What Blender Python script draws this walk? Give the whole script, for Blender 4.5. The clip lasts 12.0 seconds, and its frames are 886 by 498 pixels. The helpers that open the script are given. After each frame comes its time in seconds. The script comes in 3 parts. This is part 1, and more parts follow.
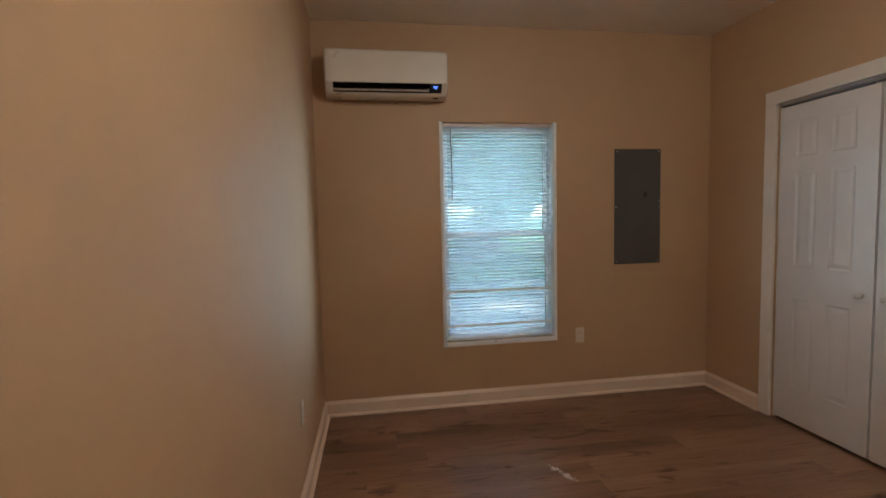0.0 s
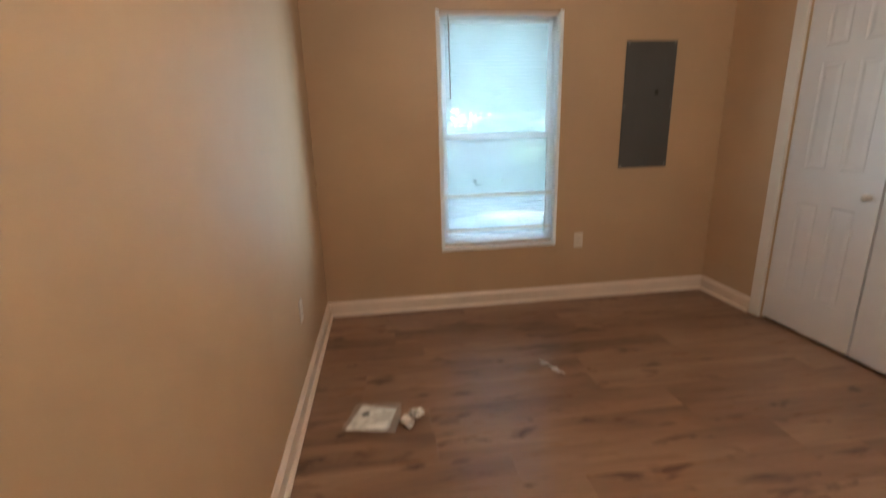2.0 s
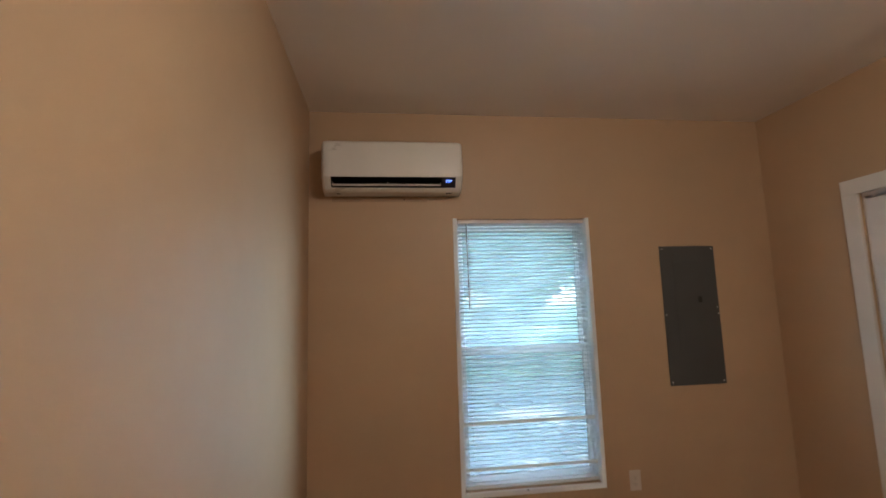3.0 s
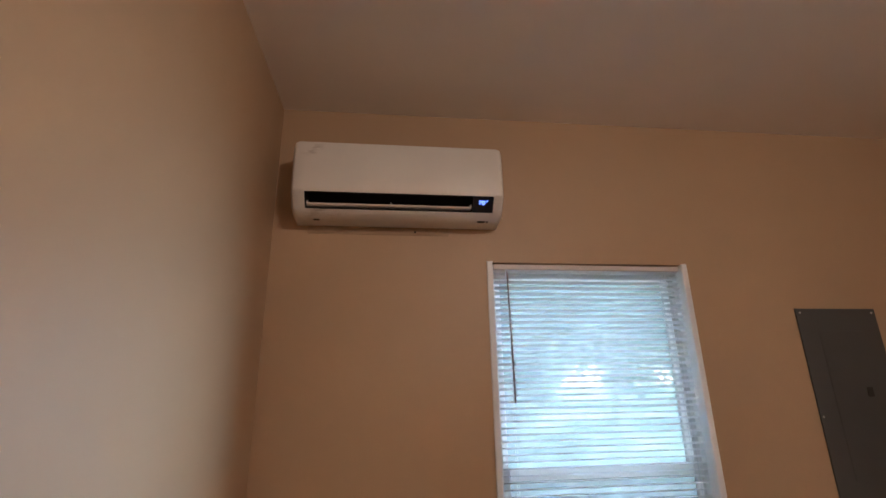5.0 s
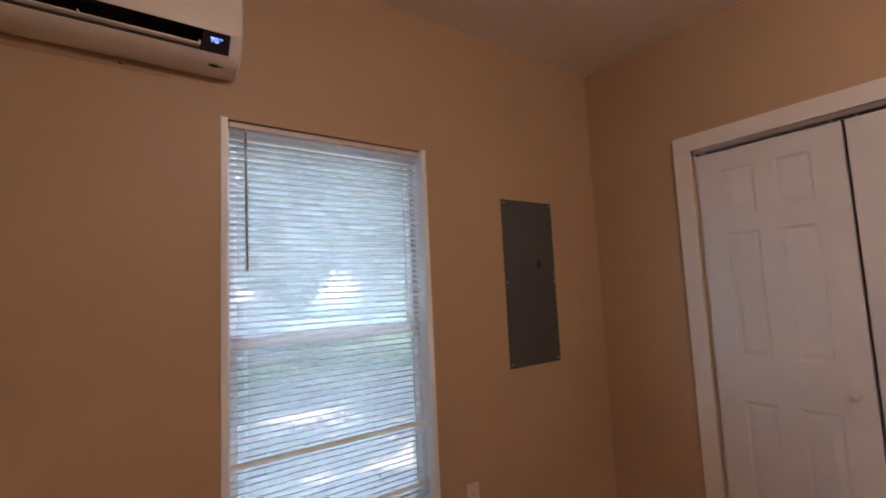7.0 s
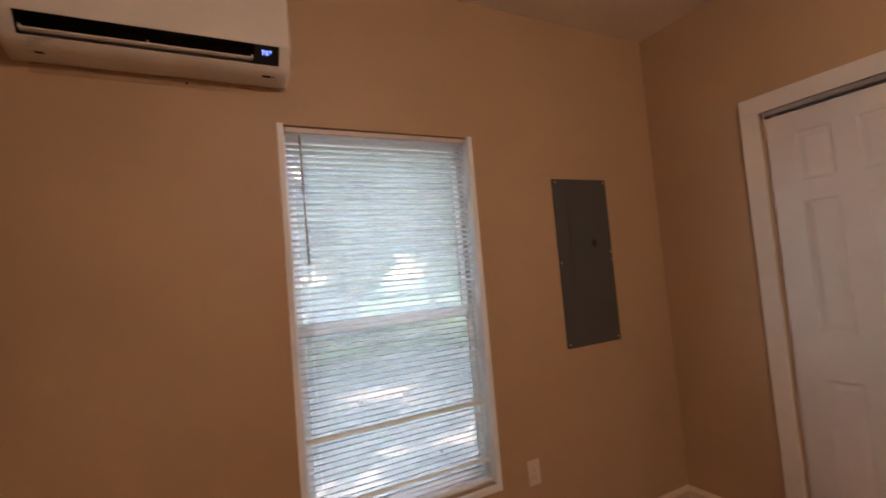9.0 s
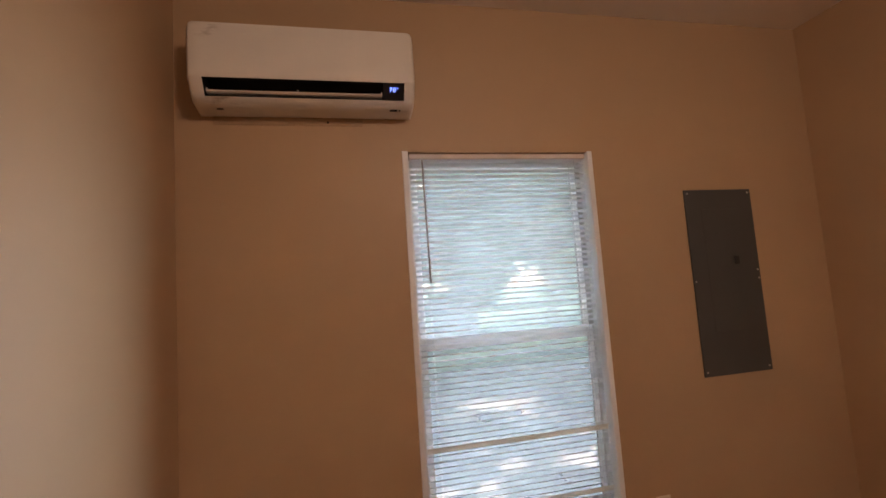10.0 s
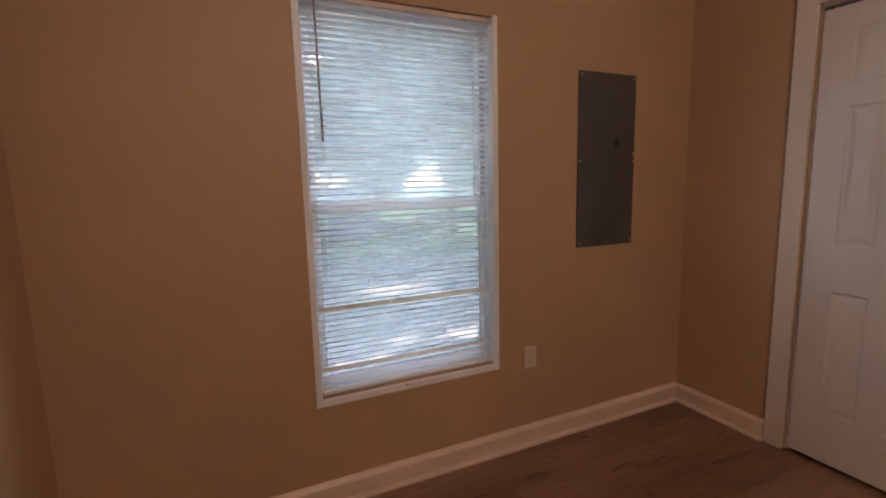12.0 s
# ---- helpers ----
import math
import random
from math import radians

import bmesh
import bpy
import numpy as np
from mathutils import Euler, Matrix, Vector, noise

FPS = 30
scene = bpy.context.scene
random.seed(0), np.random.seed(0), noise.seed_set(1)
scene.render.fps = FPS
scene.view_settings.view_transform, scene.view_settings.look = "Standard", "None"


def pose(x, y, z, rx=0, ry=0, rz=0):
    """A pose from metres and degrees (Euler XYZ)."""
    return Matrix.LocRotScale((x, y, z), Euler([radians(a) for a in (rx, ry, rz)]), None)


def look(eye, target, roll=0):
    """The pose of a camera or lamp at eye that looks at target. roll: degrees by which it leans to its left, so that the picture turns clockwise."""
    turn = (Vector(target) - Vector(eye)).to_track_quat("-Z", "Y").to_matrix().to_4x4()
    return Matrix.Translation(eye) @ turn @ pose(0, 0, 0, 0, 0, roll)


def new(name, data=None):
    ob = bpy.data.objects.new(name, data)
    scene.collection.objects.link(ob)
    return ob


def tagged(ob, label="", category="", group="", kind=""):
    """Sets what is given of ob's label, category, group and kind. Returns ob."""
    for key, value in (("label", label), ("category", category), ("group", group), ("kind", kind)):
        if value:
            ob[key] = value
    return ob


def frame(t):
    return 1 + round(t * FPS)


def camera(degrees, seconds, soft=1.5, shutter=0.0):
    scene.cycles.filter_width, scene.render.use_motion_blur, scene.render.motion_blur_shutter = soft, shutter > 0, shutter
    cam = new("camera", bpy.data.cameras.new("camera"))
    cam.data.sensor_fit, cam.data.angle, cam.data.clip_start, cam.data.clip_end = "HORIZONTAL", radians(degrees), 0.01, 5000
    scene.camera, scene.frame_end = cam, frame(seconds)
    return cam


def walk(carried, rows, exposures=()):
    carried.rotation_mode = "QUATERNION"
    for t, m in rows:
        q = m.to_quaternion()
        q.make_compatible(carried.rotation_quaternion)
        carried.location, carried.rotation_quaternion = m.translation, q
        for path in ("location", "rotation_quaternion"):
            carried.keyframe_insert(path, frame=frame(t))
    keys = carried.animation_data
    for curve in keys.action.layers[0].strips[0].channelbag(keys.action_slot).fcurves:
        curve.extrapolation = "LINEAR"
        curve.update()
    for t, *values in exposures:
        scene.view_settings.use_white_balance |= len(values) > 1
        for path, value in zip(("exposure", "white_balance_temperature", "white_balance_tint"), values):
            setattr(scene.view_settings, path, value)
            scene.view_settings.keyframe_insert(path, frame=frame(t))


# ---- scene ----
cam = camera(88.5, 12.0, soft=1.6, shutter=0.35)
PATH = [
    (0, (0.059, 0.032, 1.382), (0.361, 2.004, 1.244), -1.3),
    (0.5, (0.065, 0.054, 1.368), (0.362, 2.004, 1.036), -1.0),
    (1, (0.078, 0.051, 1.34), (0.327, 1.92, 0.671), -0.7),
    (1.5, (0.102, 0.025, 1.288), (0.299, 1.789, 0.366), -0.8),
    (2, (0.137, 0.05, 1.332), (0.384, 1.964, 0.81), -1.6),
    (2.5, (0.152, 0.306, 1.43), (0.447, 2.284, 1.451), -1.8),
    (3, (0.136, 0.547, 1.528), (0.385, 2.516, 1.777), -1.7),
    (3.5, (0.154, 0.833, 1.522), (0.328, 2.789, 1.902), -1.0),
    (3.7, (0.189, 0.924, 1.541), (0.317, 2.875, 1.965), -0.8),
    (5.3, (0.157, 1.554, 1.569), (0.457, 3.442, 2.155), -0.9),
    (5.5, (0.172, 1.566, 1.567), (0.559, 3.449, 2.119), -1.2),
    (6, (0.22, 1.538, 1.506), (0.875, 3.369, 1.974), -1.8),
    (6.5, (0.268, 1.533, 1.456), (1.222, 3.258, 1.79), -2.7),
    (7, (0.252, 1.537, 1.401), (1.417, 3.152, 1.587), -2.7),
    (7.2, (0.251, 1.531, 1.38), (1.474, 3.105, 1.546), -3.2),
    (8.8, (0.278, 1.465, 1.442), (1.312, 3.175, 1.519), -4.5),
    (9, (0.28, 1.463, 1.427), (1.204, 3.234, 1.537), -4.9),
    (9.5, (0.285, 1.445, 1.428), (0.928, 3.333, 1.574), -5.0),
    (10, (0.279, 1.423, 1.468), (0.715, 3.366, 1.653), -3.9),
    (10.5, (0.281, 1.419, 1.408), (0.728, 3.367, 1.482), -3.3),
    (11, (0.3, 1.426, 1.362), (0.885, 3.338, 1.313), -3.4),
    (11.5, (0.325, 1.426, 1.346), (1.024, 3.295, 1.221), -3.0),
    (12, (0.298, 1.436, 1.332), (1.119, 3.238, 1.052), -1.4),
]
EXPOSURES = [(0.0, 3.89, 5850, 1), (0.5, 3.91, 5900, 1), (1.0, 3.81, 5900, 0), (1.5, 4.39, 6100, 1), (2.0, 4.53, 5900, 0), (2.5, 4.25, 5750, 1), (3.0, 4.09, 5700, 1), (3.5, 4.14, 5800, 2), (5.5, 4.08, 6050, 15), (6.5, 3.96, 6300, 19), (7.0, 3.97, 6450, 21), (9.0, 3.95, 7400, 23), (9.5, 3.94, 7450, 21), (10.0, 3.95, 7250, 22), (12.0, 3.79, 6850, 22)]
walk(cam, [(t, look(eye, target, roll)) for t, eye, target, roll in PATH], EXPOSURES)

# ---- world and sun ----
SUN_ELEVATION, SUN_TURN = radians(64), radians(94)
world = bpy.data.worlds.new("sky")
scene.world = world
world.use_nodes = True
sky = world.node_tree.nodes.new("ShaderNodeTexSky")
sky.sky_type = "NISHITA"
sky.sun_disc = False
sky.sun_elevation, sky.sun_rotation = SUN_ELEVATION, SUN_TURN
world.node_tree.links.new(sky.outputs[0], world.node_tree.nodes["Background"].inputs[0])
world.node_tree.nodes["Background"].inputs[1].default_value = 0.15
sun = new("sun", bpy.data.lights.new("sun", "SUN"))
sun.data.energy, sun.data.angle, sun.data.color = 2.4, radians(0.5), (1.0, 0.95, 0.87)
sun_way = Vector((math.sin(SUN_TURN) * math.cos(SUN_ELEVATION), math.cos(SUN_TURN) * math.cos(SUN_ELEVATION), math.sin(SUN_ELEVATION)))
sun.matrix_world = look((0, 0, 30), Vector((0, 0, 30)) - sun_way)
LAMP_GLOW = 15.5
DAY_WEST, DAY_EAST = 0.10, 0.02
LAMP_TINT = (1.0, 0.81, 0.66, 1)


# added lamps before the blind, standing in for window daylight on the side walls
for side, power in ((-1, DAY_WEST), (1, DAY_EAST)):
    day = new("daylight_fill", bpy.data.lights.new("daylight_fill", "AREA"))
    day.data.shape, day.data.size, day.data.size_y = "RECTANGLE", 0.10, 1.30
    day.data.energy, day.data.color, day.data.spread = power, (0.72, 0.88, 1.0), radians(62)
    at = Vector((0.976 + side * 0.25, 3.185, 1.26))
    day.matrix_world = look(at, at + Vector((side * math.sin(radians(54)), -math.cos(radians(54)), 0.04)))


# ---- materials ----
def shader(name, color, rough=0.5, metal=0.0, spec=0.5):
    m = bpy.data.materials.new(name)
    m.use_nodes = True
    b = m.node_tree.nodes["Principled BSDF"]
    b.inputs["Base Color"].default_value = (*color, 1)
    b.inputs["Roughness"].default_value = rough
    b.inputs["Metallic"].default_value = metal
    b.inputs["Specular IOR Level"].default_value = spec
    return m, m.node_tree.nodes, m.node_tree.links, b


def noise_tex(nodes, links, scale, detail=4, stretch=None, where="Object", rough=0.5):
    """A noise texture in metres; stretch scales its axes."""
    n = nodes.new("ShaderNodeTexNoise")
    n.inputs["Scale"].default_value = scale
    n.inputs["Detail"].default_value = detail
    n.inputs["Roughness"].default_value = rough
    src = nodes.new("ShaderNodeTexCoord").outputs["Object"] if where == "Object" else nodes.new("ShaderNodeNewGeometry").outputs["Position"]
    if stretch:
        mp = nodes.new("ShaderNodeMapping")
        mp.inputs["Scale"].default_value = stretch
        links.new(src, mp.inputs["Vector"])
        src = mp.outputs["Vector"]
    links.new(src, n.inputs["Vector"])
    return n


def ramp(nodes, links, src, stops):
    r = nodes.new("ShaderNodeValToRGB")
    while len(r.color_ramp.elements) < len(stops):
        r.color_ramp.elements.new(0.5)
    for e, (at, c) in zip(r.color_ramp.elements, stops):
        e.position, e.color = at, (*c, 1) if len(c) == 3 else c
    links.new(src, r.inputs[0])
    return r


def bump(nodes, links, b, src, strength, distance):
    n = nodes.new("ShaderNodeBump")
    n.inputs["Strength"].default_value = strength
    n.inputs["Distance"].default_value = distance
    links.new(src, n.inputs["Height"])
    if b.inputs["Normal"].links:
        links.new(b.inputs["Normal"].links[0].from_socket, n.inputs["Normal"])
    links.new(n.outputs[0], b.inputs["Normal"])


def mottled(name, color, rough=0.5, spread=0.06, scale=2.0, grain=0.0, grain_scale=300, metal=0.0, spec=0.5, where="Position"):
    """Paint, plastic or metal: broad faint unevenness of colour and gloss, and a fine relief."""
    m, nodes, links, b = shader(name, color, rough, metal, spec)
    n = noise_tex(nodes, links, scale, 5, where=where)
    lo = tuple(c * (1 - spread) for c in color)
    hi = tuple(min(1, c * (1 + spread)) for c in color)
    r = ramp(nodes, links, n.outputs[0], [(0.3, lo), (0.7, hi)])
    links.new(r.outputs[0], b.inputs["Base Color"])
    g = nodes.new("ShaderNodeMapRange")
    g.inputs["To Min"].default_value, g.inputs["To Max"].default_value = rough - 0.06, rough + 0.06
    n2 = noise_tex(nodes, links, scale * 6, 4, where=where)
    links.new(n2.outputs[0], g.inputs["Value"])
    links.new(g.outputs[0], b.inputs["Roughness"])
    if grain:
        n3 = noise_tex(nodes, links, grain_scale, 3, where=where)
        bump(nodes, links, b, n3.outputs[0], grain, 0.002)
        n4 = noise_tex(nodes, links, grain_scale / 40, 2, where=where)
        bump(nodes, links, b, n4.outputs[0], grain * 0.5, 0.01)
    return m


WALL_PAINT = mottled("tan_wall_paint", (0.46, 0.31, 0.185), 0.50, 0.05, 1.3, 0.10, 170)
CEILING_PAINT = mottled("ceiling_paint", (0.84, 0.79, 0.73), 0.85, 0.04, 1.2, 0.22, 90)
TRIM = mottled("white_trim_paint", (0.69, 0.64, 0.59), 0.32, 0.04, 5, 0.03, 60)
DOOR_PAINT = mottled("white_door_paint", (0.61, 0.58, 0.57), 0.30, 0.03, 4, 0.08, 140)
# white baseboard trim with reflected tan put into its colour
TRIM_TAN_BOUNCE = mottled("trim_tan_bounce", (0.68, 0.55, 0.45), 0.35, 0.05, 4, 0.03, 60)
VINYL = mottled("white_vinyl", (0.78, 0.77, 0.76), 0.35, 0.03, 8)


def let_through(m, share, color):
    """Thin white plastic lets some light through."""
    nodes, links = m.node_tree.nodes, m.node_tree.links
    t, mix = nodes.new("ShaderNodeBsdfTranslucent"), nodes.new("ShaderNodeMixShader")
    t.inputs[0].default_value, mix.inputs[0].default_value = (*color, 1), share
    links.new(nodes["Principled BSDF"].outputs[0], mix.inputs[1])
    links.new(t.outputs[0], mix.inputs[2])
    links.new(mix.outputs[0], nodes["Material Output"].inputs[0])


let_through(VINYL, 0.88, (0.97, 0.96, 0.96))
VINYL_FRAME = mottled("vinyl_frame", (0.84, 0.83, 0.83), 0.35, 0.03, 8)
let_through(VINYL_FRAME, 0.82, (0.99, 0.985, 0.99))
VINYL_TRIM = mottled("vinyl_trim", (0.92, 0.93, 0.95), 0.4, 0.03, 8)
let_through(VINYL_TRIM, 0.12, (0.97, 0.97, 0.97))
# flipped slats: the room walls' tan reflection put into the slat colour
TAN_SLAT = mottled("tan_slat", (0.76, 0.67, 0.55), 0.5, 0.06, 12)
let_through(TAN_SLAT, 0.7, (0.95, 0.85, 0.75))
PLASTIC = mottled("warm_white_plastic", (0.72, 0.68, 0.62), 0.36, 0.03, 6)


def smudged_plastic(spots):
    """The same plastic with grey-brown handling smudges round the given places."""
    m = mottled("smudged_plastic", (0.72, 0.68, 0.62), 0.36, 0.03, 6)
    nodes, links = m.node_tree.nodes, m.node_tree.links
    b = nodes["Principled BSDF"]
    coord = nodes.new("ShaderNodeTexCoord")
    streak = noise_tex(nodes, links, 16, 5, (1, 2.5, 3.5), rough=0.65)
    total = None
    for place, radius in spots:
        d, fall = nodes.new("ShaderNodeVectorMath"), nodes.new("ShaderNodeMapRange")
        d.operation = "DISTANCE"
        d.inputs[1].default_value = place
        links.new(coord.outputs["Object"], d.inputs[0])
        fall.inputs["From Max"].default_value = radius
        fall.inputs["To Min"].default_value, fall.inputs["To Max"].default_value = 1.0, 0.0
        links.new(d.outputs["Value"], fall.inputs["Value"])
        if total is None:
            total = fall.outputs[0]
        else:
            most = nodes.new("ShaderNodeMath")
            most.operation = "MAXIMUM"
            links.new(total, most.inputs[0])
            links.new(fall.outputs[0], most.inputs[1])
            total = most.outputs[0]
    patchy = ramp(nodes, links, streak.outputs[0], [(0.50, (0, 0, 0)), (0.66, (1, 1, 1))])
    share, mix = nodes.new("ShaderNodeMath"), nodes.new("ShaderNodeMixRGB")
    share.operation = "MULTIPLY"
    links.new(total, share.inputs[0])
    links.new(patchy.outputs[0], share.inputs[1])
    links.new(share.outputs[0], mix.inputs[0])
    links.new(b.inputs["Base Color"].links[0].from_socket, mix.inputs[1])
    mix.inputs[2].default_value = (0.30, 0.24, 0.19, 1)
    links.new(mix.outputs[0], b.inputs["Base Color"])
    return m


UNIT_PLASTIC = smudged_plastic([((-0.335, -0.185, 0.262), 0.055), ((-0.285, -0.12, 0.008), 0.085)])
PLATE = mottled("outlet_plastic", (0.64, 0.56, 0.48), 0.30, 0.03, 10)
BLACK = mottled("black_plastic", (0.008, 0.008, 0.010), 0.45, 0.1, 20)
DARK = mottled("dark_slot", (0.02, 0.018, 0.016), 0.6, 0.1, 20)
SLOT = mottled("outlet_slot", (0.16, 0.13, 0.11), 0.6, 0.1, 20)
VOID = mottled("matt_black", (0.004, 0.004, 0.005), 0.9, 0.1, 20)
GREY_METAL = mottled("grey_enamel", (0.062, 0.061, 0.058), 0.42, 0.06, 4, 0.05, 220)
ALUMINIUM = mottled("aluminium", (0.50, 0.50, 0.52), 0.35, 0.05, 10, metal=0.9)
STEEL = mottled("screw_steel", (0.55, 0.53, 0.50), 0.3, 0.05, 30, metal=1.0)
NICKEL = mottled("painted_knob", (0.54, 0.50, 0.46), 0.28, 0.05, 20)
HEADRAIL = mottled("headrail_enamel", (0.64, 0.56, 0.51), 0.4, 0.05, 10)
WAND = mottled("wand_plastic", (0.20, 0.14, 0.12), 0.3, 0.1, 20)
CORD = mottled("cord", (0.75, 0.76, 0.80), 0.8, 0.05, 50)
PAPER = mottled("white_paper", (0.78, 0.74, 0.68), 0.75, 0.04, 20, 0.1)
SUBFLOOR = mottled("subfloor", (0.05, 0.04, 0.035), 0.9, 0.1, 3)
# wall tan darkened to carry the wall unit's shadow
SHADOW_TAN = mottled("shadow_tan", (0.38, 0.255, 0.15), 0.6, 0.08, 12, 0.1)


def slat_material():
    m, nodes, links, b = shader("blind_slat", (0.86, 0.86, 0.86), 0.35)
    b.inputs["Transmission Weight"].default_value = 0.0
    out = nodes["Material Output"]
    t = nodes.new("ShaderNodeBsdfTranslucent")
    t.inputs[0].default_value = (0.98, 0.97, 0.99, 1)
    mix = nodes.new("ShaderNodeMixShader")
    mix.inputs[0].default_value = 0.94
    links.new(b.outputs[0], mix.inputs[1])
    links.new(t.outputs[0], mix.inputs[2])
    links.new(mix.outputs[0], out.inputs[0])
    return m


SLAT = slat_material()


def pane_material(name, tint=(1, 1, 1), haze=0.32):
    m = bpy.data.materials.new(name)
    m.use_nodes = True
    nodes, links = m.node_tree.nodes, m.node_tree.links
    nodes.remove(nodes["Principled BSDF"])
    tr, gl = nodes.new("ShaderNodeBsdfTransparent"), nodes.new("ShaderNodeBsdfGlossy")
    tr.inputs[0].default_value = (*tint, 1)
    gl.inputs["Roughness"].default_value = 0.02
    fr, mix = nodes.new("ShaderNodeFresnel"), nodes.new("ShaderNodeMixShader")
    fr.inputs[0].default_value = 1.45
    links.new(fr.outputs[0], mix.inputs[0])
    links.new(tr.outputs[0], mix.inputs[1])
    links.new(gl.outputs[0], mix.inputs[2])
    # dusty mixes in a pale veil: window glare put into the pane
    veil, dusty = nodes.new("ShaderNodeBsdfTranslucent"), nodes.new("ShaderNodeMixShader")
    veil.inputs[0].default_value = (0.83, 0.94, 0.93, 1)
    tex = noise_tex(nodes, links, 7, 5, where="Position")
    cover = ramp(nodes, links, tex.outputs[0], [(0.3, (haze * 0.8,) * 3), (0.7, (haze * 1.2,) * 3)])
    links.new(cover.outputs[0], dusty.inputs[0])
    links.new(mix.outputs[0], dusty.inputs[1])
    links.new(veil.outputs[0], dusty.inputs[2])
    links.new(dusty.outputs[0], nodes["Material Output"].inputs[0])
    return m


GLASS = pane_material("window_glass", (0.95, 0.96, 0.99))
# upper sash: a stronger glare veil put into the pane
VEILED_GLASS = pane_material("veiled_window_glass", (0.95, 0.96, 0.99), 0.42)


def film_material(name, cover, color, rough=0.12):
    """Clear thin plastic film: mostly see-through, with a milky gloss."""
    m, nodes, links, b = shader(name, color, rough)
    tr, mix = nodes.new("ShaderNodeBsdfTransparent"), nodes.new("ShaderNodeMixShader")
    n = noise_tex(nodes, links, 22, 2)
    r = ramp(nodes, links, n.outputs[0], [(0.35, (cover * 0.5,) * 3), (0.65, (min(1, cover * 1.6),) * 3)])
    links.new(r.outputs[0], mix.inputs[0])
    links.new(tr.outputs[0], mix.inputs[1])
    links.new(b.outputs[0], mix.inputs[2])
    links.new(mix.outputs[0], nodes["Material Output"].inputs[0])
    return m


FILM = film_material("clear_film", 0.13, (0.85, 0.83, 0.80))


def screen_material():
    m, nodes, links, b = shader("screen_mesh", (0.30, 0.31, 0.33), 0.6)
    tr, mix = nodes.new("ShaderNodeBsdfTransparent"), nodes.new("ShaderNodeMixShader")
    mix.inputs[0].default_value = 0.22
    links.new(tr.outputs[0], mix.inputs[1])
    links.new(b.outputs[0], mix.inputs[2])
    links.new(mix.outputs[0], nodes["Material Output"].inputs[0])
    return m


SCREEN = screen_material()


def glow(name, color, strength):
    m = bpy.data.materials.new(name)
    m.use_nodes = True
    b = m.node_tree.nodes["Principled BSDF"]
    b.inputs["Base Color"].default_value = (0.8, 0.8, 0.8, 1)
    b.inputs["Emission Color"].default_value = color
    b.inputs["Emission Strength"].default_value = strength
    return m


LAMP_GLASS = glow("lit_lamp_glass", LAMP_TINT, LAMP_GLOW)
DIGITS = glow("display_digits", (0.10, 0.22, 1.0, 1), 0.30)


def plank_material():
    m, nodes, links, b = shader("vinyl_plank", (0.12, 0.075, 0.05), 0.38, 0.0, 0.62)
    info, geo = nodes.new("ShaderNodeObjectInfo"), nodes.new("ShaderNodeNewGeometry")
    shift, add = nodes.new("ShaderNodeCombineXYZ"), nodes.new("ShaderNodeVectorMath")
    times = nodes.new("ShaderNodeMath")
    times.operation, times.inputs[1].default_value = "MULTIPLY", 37.0
    links.new(info.outputs["Random"], times.inputs[0])
    for k in ("X", "Y", "Z"):
        links.new(times.outputs[0], shift.inputs[k])
    links.new(geo.outputs["Position"], add.inputs[0])
    links.new(shift.outputs[0], add.inputs[1])

    def stretched(scale, along, across, detail, rough=0.55, distort=0.0):
        mp, n = nodes.new("ShaderNodeMapping"), nodes.new("ShaderNodeTexNoise")
        mp.inputs["Scale"].default_value = (along, across, 1)
        links.new(add.outputs[0], mp.inputs["Vector"])
        links.new(mp.outputs[0], n.inputs["Vector"])
        n.inputs["Scale"].default_value, n.inputs["Detail"].default_value = scale, detail
        n.inputs["Roughness"].default_value, n.inputs["Distortion"].default_value = rough, distort
        return n

    broad = stretched(1.6, 0.5, 2.6, 4, 0.5, 0.4)
    fine = stretched(10, 0.35, 7.0, 5, 0.6, 0.2)
    knots = stretched(3.4, 1.0, 3.6, 4, 0.6, 0.6)
    cracks = stretched(3.0, 0.45, 5.0, 6, 0.65, 0.8)
    base = ramp(nodes, links, broad.outputs[0], [(0.30, (0.132, 0.068, 0.040)), (0.50, (0.232, 0.130, 0.078)), (0.74, (0.330, 0.203, 0.126))])
    grain = ramp(nodes, links, fine.outputs[0], [(0.30, (0.80, 0.78, 0.77)), (0.65, (1.08, 1.08, 1.08))])
    knot = ramp(nodes, links, knots.outputs[0], [(0.585, (1, 1, 1)), (0.67, (0.36, 0.26, 0.21))])
    crack = ramp(nodes, links, cracks.outputs[0], [(0.59, (1, 1, 1)), (0.70, (0.60, 0.50, 0.43))])
    tone = ramp(nodes, links, info.outputs["Random"], [(0.0, (0.95, 0.95, 0.955)), (1.0, (1.03, 1.02, 1.01))])
    last = base.outputs[0]
    for other in (grain, knot, crack, tone):
        mix = nodes.new("ShaderNodeMixRGB")
        mix.blend_type, mix.inputs[0].default_value = "MULTIPLY", 1.0
        links.new(last, mix.inputs[1])
        links.new(other.outputs[0], mix.inputs[2])
        last = mix.outputs[0]
    links.new(last, b.inputs["Base Color"])
    rr = ramp(nodes, links, fine.outputs[0], [(0.3, (0.36,) * 3), (0.7, (0.26,) * 3)])
    links.new(rr.outputs[0], b.inputs["Roughness"])
    bump(nodes, links, b, fine.outputs[0], 0.25, 0.001)
    return m


PLANK = plank_material()


